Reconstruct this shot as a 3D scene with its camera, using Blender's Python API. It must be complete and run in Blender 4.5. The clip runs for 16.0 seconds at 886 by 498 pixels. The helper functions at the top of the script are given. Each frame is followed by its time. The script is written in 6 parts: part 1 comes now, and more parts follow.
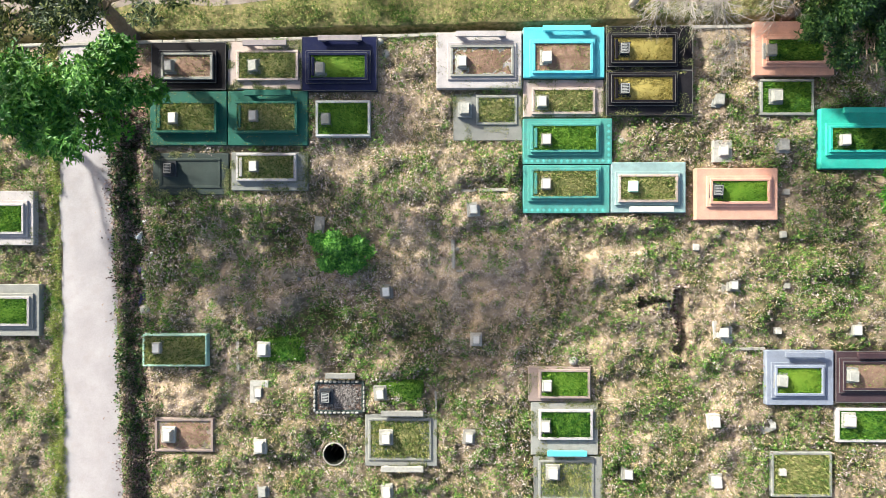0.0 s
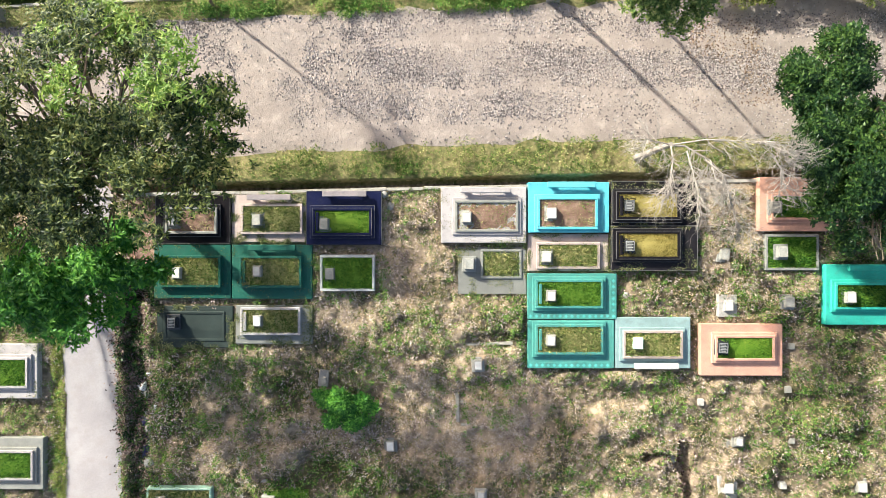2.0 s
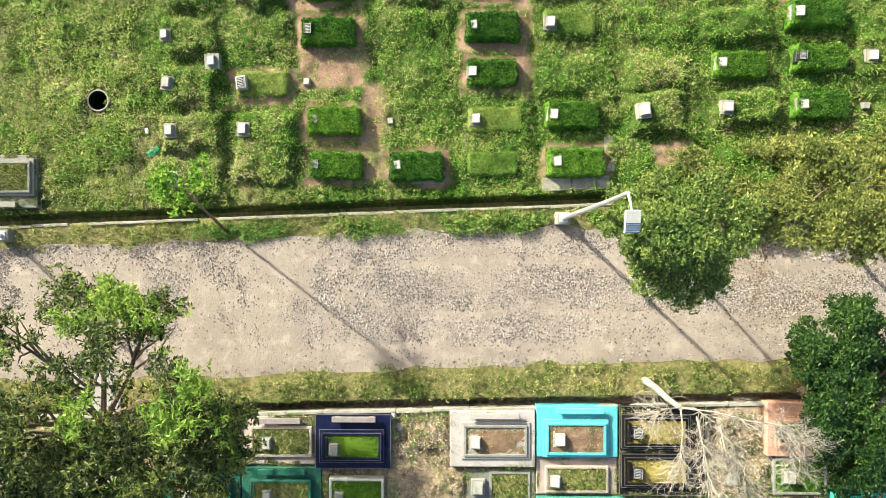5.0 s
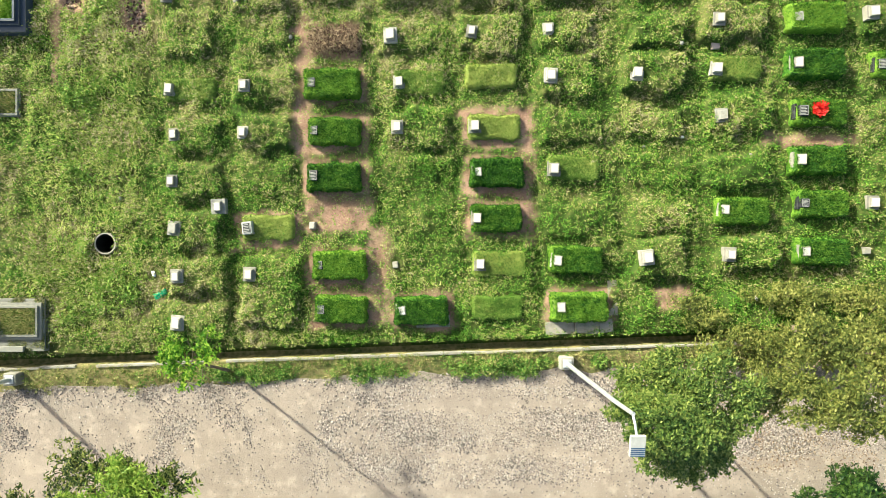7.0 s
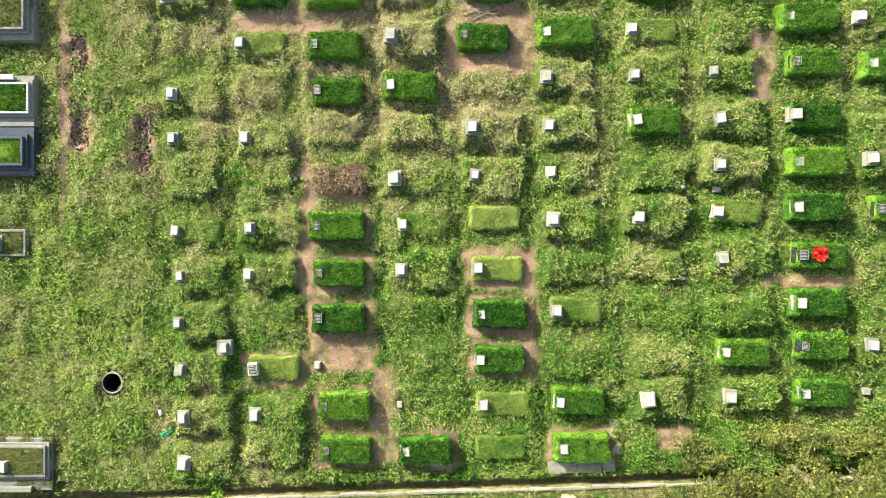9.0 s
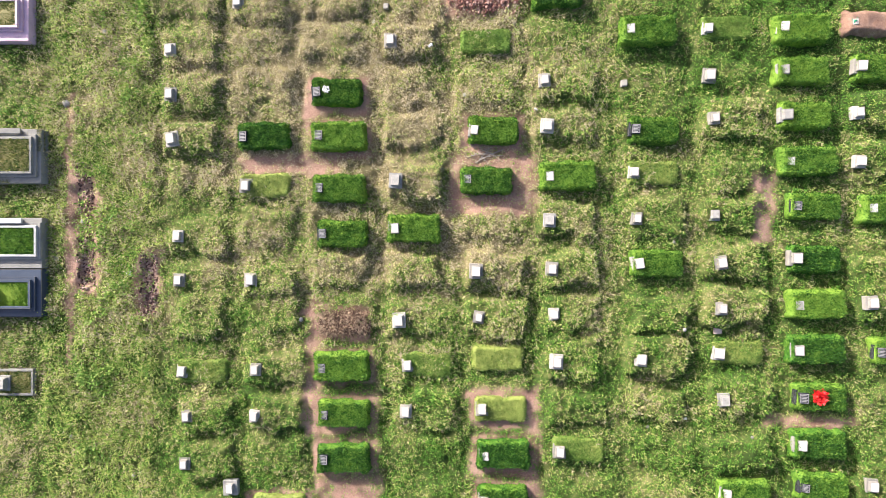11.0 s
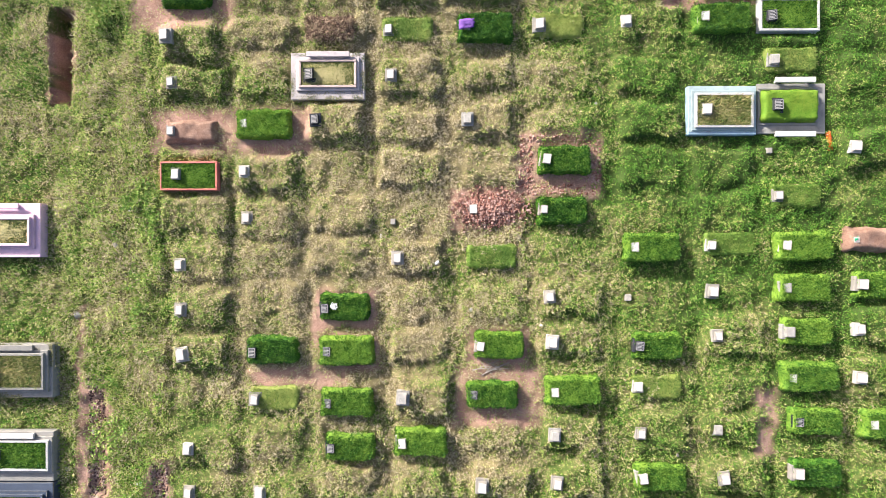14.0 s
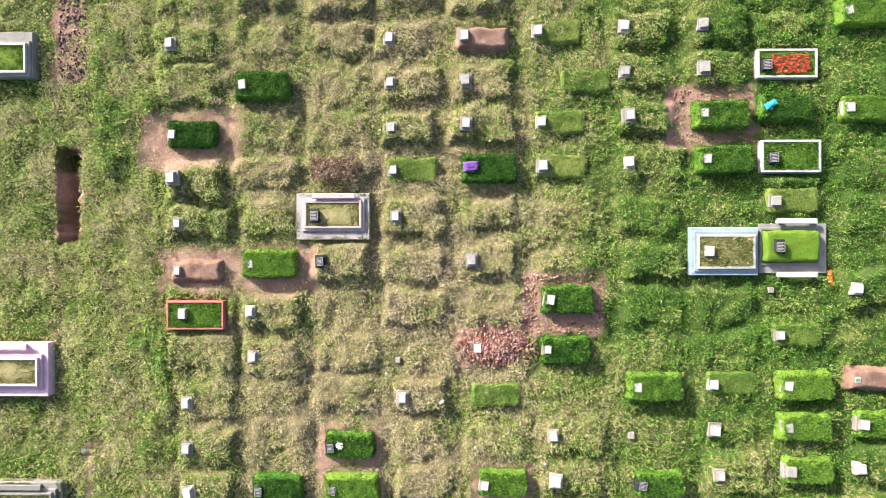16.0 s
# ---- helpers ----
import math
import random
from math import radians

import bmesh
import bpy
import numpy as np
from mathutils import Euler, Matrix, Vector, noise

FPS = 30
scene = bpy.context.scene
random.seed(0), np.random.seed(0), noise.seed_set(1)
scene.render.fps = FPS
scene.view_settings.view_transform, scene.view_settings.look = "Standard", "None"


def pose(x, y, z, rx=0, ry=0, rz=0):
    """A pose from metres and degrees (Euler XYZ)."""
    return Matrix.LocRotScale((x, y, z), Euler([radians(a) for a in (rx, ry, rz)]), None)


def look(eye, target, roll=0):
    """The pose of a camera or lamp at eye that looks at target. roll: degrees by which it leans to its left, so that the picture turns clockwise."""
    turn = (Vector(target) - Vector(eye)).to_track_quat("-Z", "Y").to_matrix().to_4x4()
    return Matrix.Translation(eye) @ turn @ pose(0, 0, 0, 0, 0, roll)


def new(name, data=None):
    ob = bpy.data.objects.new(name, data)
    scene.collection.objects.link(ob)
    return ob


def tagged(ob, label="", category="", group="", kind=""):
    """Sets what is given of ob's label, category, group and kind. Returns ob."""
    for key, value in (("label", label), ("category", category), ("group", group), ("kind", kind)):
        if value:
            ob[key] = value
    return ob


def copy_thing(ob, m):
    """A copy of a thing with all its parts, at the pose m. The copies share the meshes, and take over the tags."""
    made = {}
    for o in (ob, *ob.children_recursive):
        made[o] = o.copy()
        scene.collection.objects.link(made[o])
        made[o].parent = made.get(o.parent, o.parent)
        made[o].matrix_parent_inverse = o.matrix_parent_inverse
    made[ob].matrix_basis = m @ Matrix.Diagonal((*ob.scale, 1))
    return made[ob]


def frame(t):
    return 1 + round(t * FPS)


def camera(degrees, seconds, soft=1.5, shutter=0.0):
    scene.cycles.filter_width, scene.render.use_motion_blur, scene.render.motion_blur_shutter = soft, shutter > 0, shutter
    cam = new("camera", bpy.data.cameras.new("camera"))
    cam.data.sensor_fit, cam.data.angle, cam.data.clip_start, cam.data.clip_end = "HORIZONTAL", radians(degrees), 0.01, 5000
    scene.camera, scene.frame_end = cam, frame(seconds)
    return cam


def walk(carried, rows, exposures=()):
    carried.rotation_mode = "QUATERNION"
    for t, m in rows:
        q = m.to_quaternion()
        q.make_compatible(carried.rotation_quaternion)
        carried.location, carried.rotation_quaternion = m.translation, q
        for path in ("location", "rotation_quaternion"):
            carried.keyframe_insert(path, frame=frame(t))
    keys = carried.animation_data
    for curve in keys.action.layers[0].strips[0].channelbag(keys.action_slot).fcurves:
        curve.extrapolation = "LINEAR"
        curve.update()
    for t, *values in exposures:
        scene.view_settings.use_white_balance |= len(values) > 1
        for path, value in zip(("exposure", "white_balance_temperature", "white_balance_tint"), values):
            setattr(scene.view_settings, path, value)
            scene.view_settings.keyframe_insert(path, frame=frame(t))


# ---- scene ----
cam = camera(73.7, 16.0, soft=0.35)
# seconds, x, y, z, yaw, pitch, roll of a drone that looks straight down
PATH = [
    (0.0, 0.000, 0.000, 19.300, 0.000, -0.043, 0.686),
    (0.5, -0.034, 1.218, 19.296, 0.006, -0.042, 0.680),
    (1.0, -0.070, 2.492, 19.285, 0.011, -0.040, 0.674),
    (1.5, -0.115, 3.748, 19.274, 0.015, -0.039, 0.669),
    (2.0, -0.153, 4.996, 19.274, 0.020, -0.038, 0.664),
    (2.5, -0.183, 6.221, 19.272, 0.023, -0.038, 0.659),
    (3.0, -0.218, 7.426, 19.273, 0.026, -0.037, 0.654),
    (3.5, -0.272, 8.629, 19.277, 0.029, -0.037, 0.649),
    (4.0, -0.333, 9.837, 19.288, 0.031, -0.036, 0.645),
    (6.5, -0.587, 15.782, 19.442, 0.033, -0.038, 0.624),
    (7.0, -0.610, 16.942, 19.483, 0.032, -0.039, 0.621),
    (7.5, -0.646, 18.099, 19.532, 0.031, -0.040, 0.617),
    (8.0, -0.676, 19.256, 19.578, 0.029, -0.041, 0.614),
    (8.5, -0.714, 20.414, 19.627, 0.026, -0.043, 0.611),
    (9.0, -0.741, 21.589, 19.680, 0.023, -0.044, 0.608),
    (11.5, -0.905, 27.477, 19.902, -0.000, -0.055, 0.596),
    (12.0, -0.940, 28.680, 19.942, -0.006, -0.058, 0.594),
    (12.5, -0.986, 29.885, 19.982, -0.013, -0.060, 0.592),
    (13.0, -1.021, 31.086, 20.036, -0.020, -0.064, 0.591),
    (13.5, -1.059, 32.292, 20.077, -0.028, -0.067, 0.589),
    (14.0, -1.090, 33.484, 20.116, -0.036, -0.070, 0.588),
    (14.5, -1.127, 34.597, 20.147, -0.045, -0.074, 0.587),
    (15.0, -1.167, 35.849, 20.194, -0.054, -0.078, 0.586),
    (15.5, -1.203, 36.959, 20.235, -0.064, -0.082, 0.585),
    (16.0, -1.238, 38.213, 20.274, -0.075, -0.086, 0.585),
]
walk(cam, [(t, pose(x, y, z, pitch, roll, yaw)) for t, x, y, z, yaw, pitch, roll in PATH],
     exposures=[(0.0, 1.32, 6020, 7), (3.0, 1.32, 6220, 6), (4.2, 1.32, 6450, 3), (6.0, 1.28, 6570, -4), (9.2, 1.28, 6500, -1), (11.2, 1.27, 5980, 20), (16.0, 1.25, 6050, 18)])

# ---- light ----
SUN_ELEVATION, SUN_AZIMUTH = 23.5, -46.0  # the azimuth is counted clockwise from +y
world = bpy.data.worlds.new("world")
scene.world = world
world.use_nodes = True
sky = world.node_tree.nodes.new("ShaderNodeTexSky")
sky.sky_type, sky.sun_disc = "NISHITA", False
sky.dust_density, sky.ozone_density = 5.0, 0.5
sky.sun_elevation, sky.sun_rotation = radians(SUN_ELEVATION), radians(SUN_AZIMUTH)
world.node_tree.links.new(sky.outputs[0], world.node_tree.nodes["Background"].inputs[0])
world.node_tree.nodes["Background"].inputs[1].default_value = 0.105
sun = new("sun", bpy.data.lights.new("sun", "SUN"))
sun.data.energy, sun.data.angle, sun.data.color = 5.0, radians(1.1), (1.0, 0.945, 0.79)
a, e = radians(SUN_AZIMUTH), radians(SUN_ELEVATION)
to_sun = Vector((math.sin(a) * math.cos(e), math.cos(a) * math.cos(e), math.sin(e)))
sun.matrix_world = look(to_sun * 60, (0, 0, 0))
scene.view_settings.exposure = 1.22

# ---- plan ----
# west headstone of each plot: x, y, kind of stone (w white, W white on a wide plinth, d dark, g grey, s small marker)
# and of mound (p plain, l low lawn, h trimmed turf, e earth, r rubble, n none), b with trodden earth round it
ROW_A = [(-9.49, 14.51, "wp"), (-9.47, 16.04, "wp"), (-9.6, 17.6, "gp"), (-8.16, 18.31, "Wn"), (-9.65, 19.14, "wp"), (-9.64, 20.68, "wp"), (-9.8,
    22.18, "wl"), (-9.9, 25.23, "wp"), (-9.92, 26.7, "wp"), (-10.07, 29.92, "wp"), (-10.16, 31.42, "wp"), (-10.21, 32.93, "wp"), (-10.47, 37.45,
    "web"), (-10.41, 39.06, "wp"), (-10.56, 40.59, "wp"), (-10.62, 42.08, "whb"), (-10.73, 45.18, "wp")]
ROW_B = [(-7.2, 17.61, "fl"), (-7.14, 16.1, "wp"), (-7.33, 20.72, "wp"), (-7.31, 22.26, "wp"), (-7.49, 25.24, "wp"), (-7.66, 28.38, "wl"), (-7.69, 29.99, "dh"), (-7.93, 34.52, "wp"), (-7.98,
    36.07, "wp"), (-7.98, 37.68, "whb"), (-8.22, 43.75, "wh")]
ROW_C = [(-4.78, 14.96, "dhb"), (-4.83, 16.4, "dhb"), (-5.13, 17.7, "sn"), (-5.02, 19.31, "dhb"), (-5.0, 20.78, "dhb"), (-5.09, 22.33, "dhb"), (-5.06,
    26.78, "dh"), (-5.17, 28.29, "dh"), (-5.19, 30.03, "dhb"), (-5.25, 31.47, "dhb"), (-5.55, 37.77, "dp")]
ROW_D = [(-2.15, 14.93, "whb"), (-2.39, 16.41, "sn"), (-2.31, 20.89, "wp"), (-2.26, 22.39, "wl"), (-2.54, 23.9, "wp"), (-2.67, 26.95, "wh"), (-2.63,
    28.51, "gp"), (-2.82, 33.17, "wp"), (-2.99, 34.39, "sn"), (-3.04, 39.29, "wp"), (-3.13, 40.87, "wl"), (-3.17, 42.28, "gp"), (-3.23, 43.81, "wp"),
    (-3.26, 45.35, "wp")]
ROW_E = [(0.4, 16.44, "wl"), (0.29, 17.94, "whb"), (0.31, 19.43, "whb"), (0.22, 20.95, "wlb"), (0.11, 24.01, "wp"), (0.01, 25.54, "wp"), (-0.26,
    28.58, "dhb"), (-0.04, 30.2, "whb"), (-0.27, 34.81, "wr"), (-0.47, 37.82, "gp"), (-0.5, 40.92, "gh"), (-0.66, 42.39, "wp"), (-0.67, 43.89, "gp"),
    (-0.71, 45.39, "we")]
ROW_F = [(3.0, 15.05, "whb"), (2.89, 16.56, "wh"), (2.8, 19.55, "wl"), (2.67, 22.55, "wp"), (2.61, 24.1, "wp"), (2.52, 25.61, "wp"), (2.45, 27.22,
    "gp"), (2.44, 28.67, "wh"), (2.37, 30.34, "wp"), (2.28, 31.86, "wp"), (2.09, 34.79, "wh"), (2.17, 36.47, "whb"), (1.95, 41.01, "wl"), (1.91,
    42.49, "wl"), (1.78, 45.57, "wl")]
ROW_G = [(5.76, 16.66, "wp"), (5.46, 22.63, "wp"), (5.39, 25.79, "wh"), (5.33, 27.28, "wp"), (5.27, 28.83, "wl"), (5.27, 30.22, "dh"), (4.97, 31.81,
    "sn"), (5.1, 33.52, "wh"), (4.86, 41.1, "wp"), (4.81, 42.65, "wp"), (4.7, 44.15, "gp"), (4.68, 45.69, "wp")]
ROW_H = [(8.42, 16.76, "wp"), (8.27, 18.21, "wh"), (8.21, 21.27, "gp"), (8.08, 22.81, "wl"), (8.04, 24.32, "wp"), (8.06, 25.82, "wp"), (7.9, 27.41,
    "gp"), (7.84, 30.57, "wp"), (7.77, 32.03, "wp"), (7.71, 33.58, "wl"), (7.43, 41.2, "wh"), (7.34, 42.74, "whb"), (7.34, 44.26, "gp"), (7.31, 45.73,
    "gp")]
ROW_I = [(10.86, 16.86, "wh"), (10.83, 18.42, "dh"), (10.7, 19.82, "wh"), (10.75, 21.38, "dh"), (10.6, 22.94, "wh"), (10.62, 24.42, "gh"), (10.55,
    25.97, "wh"), (10.56, 27.69, "dh"), (10.34, 29.16, "wh"), (10.24, 30.69, "gh"), (10.14, 32.16, "gh"), (10.13, 33.58, "wh"), (9.94, 35.25, "wl"),
    (9.69, 36.77, "sn"), (9.79, 39.8, "gl"), (9.49, 42.96, "wh")]
ROW_J = [(13.01, 16.88, "sn"), (13.1, 18.44, "wp"), (13.28, 22.88, "dh"), (12.92, 24.51, "wp"), (13.02, 27.61, "wh"), (12.66, 29.15, "wp"), (12.61,
    30.77, "wp"), (12.66, 32.28, "wh"), (12.51, 33.76, "se"), (12.37, 36.84, "wp"), (12.2, 42.91, "wh"), (12.16, 46.16, "wh")]
SOUTH = [(-6.23, -4.68, "wpB"), (-2.26, -4.69, "wl"), (-6.12, -6.38, "wp"), (-2.08, -1.40, "wp"), (0.75, 1.27, "wpB"), (0.84,
    -2.92, "wp"), (0.61, -6.08, "wp"), (-2.03, -7.85, "wp"), (8.46, -5.54, "wp"), (8.61, -7.55, "wp"), (9.09, -1.17, "wpB"), (8.82, -2.71, "wpB"),
    (10.88, -1.20, "sn"), (10.62, -2.67, "sn"), (13.00, -2.61, "wp"), (8.82, 3.15, "wpB"), (10.65, 3.29, "gp"), (8.68, 4.79, "gp"), (7.94, 0.04,
    "sn"), (5.76, -7.29, "wp"), (10.88, 1.84, "sn"), (10.76, 0.45, "sn"), (10.44, -5.72, "sn"), (-4.25, 0.70, "sn"), (-6.06, -3.28, "wl"), (-2.08,
    -6.18, "wp"), (-6.06, -7.87, "gp")]
NORTH = ROW_A + ROW_B + ROW_C + ROW_D + ROW_E + ROW_F + ROW_G + ROW_H + ROW_I + ROW_J
rng = np.random.default_rng(7)


def south_ditch(x):
    return 7.17 + 0.0225 * x


def north_ditch(x):
    return 13.74 + 0.038 * x


def road_south(x):
    return 8.32 + 0.033 * x


def road_north(x):
    return 12.86 + 0.040 * x


def lane_edges(y):
    return -12.83 - 0.018 * y, -11.02 - 0.035 * y


# ---- noise on arrays ----
def lattice(ix, iy, seed):
    n = (ix * 374761393 + iy * 668265263 + seed * 974634777) & 0x7FFFFFFF
    n = ((n ^ (n >> 13)) * 1274126177) & 0x7FFFFFFF
    return ((n ^ (n >> 16)) & 0xFFFF) / 65535.0


def value_noise(x, y, size, seed=0):
    """Smooth noise from 0 to 1 with cells of the given size in metres."""
    x, y = np.asarray(x, float) / size, np.asarray(y, float) / size
    ix, iy = np.floor(x).astype(np.int64), np.floor(y).astype(np.int64)
    fx, fy = x - ix, y - iy
    fx, fy = fx * fx * (3 - 2 * fx), fy * fy * (3 - 2 * fy)
    a = lattice(ix, iy, seed) * (1 - fx) + lattice(ix + 1, iy, seed) * fx
    b = lattice(ix, iy + 1, seed) * (1 - fx) + lattice(ix + 1, iy + 1, seed) * fx
    return a * (1 - fy) + b * fy


def smooth(a, b, v):
    f = np.clip((v - a) / (b - a), 0, 1)
    return f * f * (3 - 2 * f)


def box_field(x, y, x0, y0, x1, y1, soft):
    """1 inside a rectangle, falling to 0 over soft metres outside it."""
    d = np.maximum(np.maximum(x0 - x, x - x1), np.maximum(y0 - y, y - y1))
    return 1 - smooth(0, soft, d)


# ---- plots ----
TURFED = []    # trimmed turf boxes: x, y of the middle
FLAT = []      # rectangles of built tombs, kept level and free of weeds
SOIL = []      # rectangles of trodden earth: x0, y0, x1, y1, soft
BUMPS = []     # low plain mounds: x, y, half length, half width, height
for x, y, kind in NORTH:
    if kind[1] in "pl":
        BUMPS.append((x + 0.62 + 0.08 * rng.normal(), y + 0.03, 0.98 + 0.08 * rng.normal(), 0.58 + 0.04 * rng.normal(), 0.26 + 0.06 * rng.normal() if kind[1] == "p" else 0.05))
    if kind[1] in "he":
        TURFED.append((x + 0.62, y))
    if kind.endswith("b"):
        SOIL.append((x - 0.3, y - 0.58, x + 1.6, y + 0.5, 0.24))
UNMARKED = [(0.75, 22.6, "l"), (0.95, 15.0, "l"), (0.35, 33.2, "l"), (3.4, 43.9, "l")]
FURROWS = []   # trodden drains between the columns of graves: slope, place
# plots of the same grid with no stone
for column in (ROW_A, ROW_B, ROW_C, ROW_D, ROW_E, ROW_F, ROW_G, ROW_H, ROW_I, ROW_J):
    xs, ys = np.array([c[0] for c in column]), np.array([c[1] for c in column])
    slope, start = np.polyfit(ys, xs, 1)
    FURROWS.append((slope, start - 0.62))
    for y in np.arange(14.9, 47.5, 1.525):
        if np.min(np.abs(ys - y)) > 0.95 and not any(abs(slope * y + start + 0.62 - ux) < 1.2 and abs(y - uy) < 0.9 for ux, uy, kind in UNMARKED):
            BUMPS.append((slope * y + start + 0.62 + 0.1 * rng.normal(), y + 0.06 * rng.normal(), 0.97 + 0.08 * rng.normal(), 0.56 + 0.05 * rng.normal(), 0.05 + 0.22 * rng.random()))
for x, y, kind in SOUTH:
    if kind[1] == "p":
        BUMPS.append((x + 0.7, y, 0.95, 0.45, 0.08))
# old mounds of the south field, sunk and grown over
for cx in (-8.6, -5.4, -1.4, 1.2, 6.0, 9.4, 12.4):
    for y in np.arange(-8.0, 3.2, 1.5):
        BUMPS.append((cx + 0.25 * rng.normal(), y + 0.15 * rng.normal(), 1.0, 0.5, 0.05 + 0.15 * rng.random()))
# large earth patches: round the singled-out plots, the fresh earth and the rubble
SOIL += [(-0.75, 27.6, 1.85, 29.3, 0.35), (1.35, 35.35, 4.0, 37.3, 0.25), (-1.0, 34.1, 1.2, 35.4, 0.3), (6.35, 41.75, 9.1, 43.6, 0.3),
         (-11.0, 36.9, -5.9, 38.1, 0.35), (-11.6, 41.2, -8.6, 42.8, 0.4), (-5.5, 23.35, -3.55, 24.3, 0.2), (-3.25, 14.6, -2.8, 17.6, 0.3), (-5.3, 17.6, -3.3, 18.4, 0.3), (-5.55, 20.0, -5.35, 24.5, 0.25),
         (1.75, 17.2, 2.05, 21.5, 0.25), (-7.8, 28.95, -4.6, 29.35, 0.2), (-11.35, 24.2, -10.75, 26.1, 0.25),
         (-13.5, 24.9, -12.8, 28.7, 0.3), (-14.7, 44.0, -13.9, 46.8, 0.35), (-13.74, 22.5, -13.6, 31.5, 0.12), (-14.78, 38.5, -13.94, 41.7, 0.1), (9.6, 20.4, 12.6, 20.6, 0.2),
         (9.5, 26.7, 9.8, 28.6, 0.4), (6.5, 15.2, 7.2, 15.6, 0.35), (-7.6, 16.98, -5.6, 18.1, 0.12), (-10.6, 4.4, -9.95, 6.9, 0.15)]
TROUGHS = [(-14.62, 38.6, -14.1, 41.6, 1.5), (-13.4, 25.0, -12.95, 28.4, 0.12), (-11.25, 24.3, -10.8, 26.0, 0.1), (6.15, -1.86, 7.2, -1.7, 0.45),
           (7.42, -3.6, 7.62, -1.3, 0.5)]
WELLS = [(-3.78, -6.71, 0.33), (-12.0, 17.1, 0.31)]


def bare(x, y):
    """How far the ground is bare earth, 0 to 1."""
    wob = (value_noise(x, y, 0.35, 3) - 0.5) * 0.6 + (value_noise(x, y, 0.9, 6) - 0.5) * 0.5 + (value_noise(x, y, 0.12, 4) - 0.5) * 0.25
    out = np.zeros_like(x)
    for x0, y0, x1, y1, soft in SOIL:
        near = (x > x0 - 1) & (x < x1 + 1) & (y > y0 - 1) & (y < y1 + 1)
        if near.any():
            out[near] = np.maximum(out[near], box_field(x[near] + wob[near] * 0.5, y[near] + wob[near] * 0.4, x0, y0, x1, y1, soft))
    return np.clip(out * (0.9 + wob), 0, 1)


def paved(x, y):
    """1 on the road, the lane, the ditches and the built tombs, where nothing grows."""
    ragged = (value_noise(x, y, 0.5, 11) - 0.5) * 0.5
    out = smooth(-0.12, 0.12, np.minimum(y - road_south(x), road_north(x) - y) + ragged)
    left, right = lane_edges(y)
    out = np.maximum(out, smooth(-0.06, 0.06, np.minimum(np.minimum(x - left, right - x), 9.0 - y) + ragged * 0.3))
    out = np.maximum(out, np.abs(y - south_ditch(x)) < 0.2)
    out = np.maximum(out, np.abs(y - north_ditch(x)) < 0.2)
    for x0, y0, x1, y1 in FLAT:
        out = np.maximum(out, (x > x0 - 0.03) & (x < x1 + 0.03) & (y > y0 - 0.03) & (y < y1 + 0.03))
    for cx, cy, r in WELLS:
        out = np.maximum(out, (x - cx) ** 2 + (y - cy) ** 2 < (r + 0.05) ** 2)
    return out


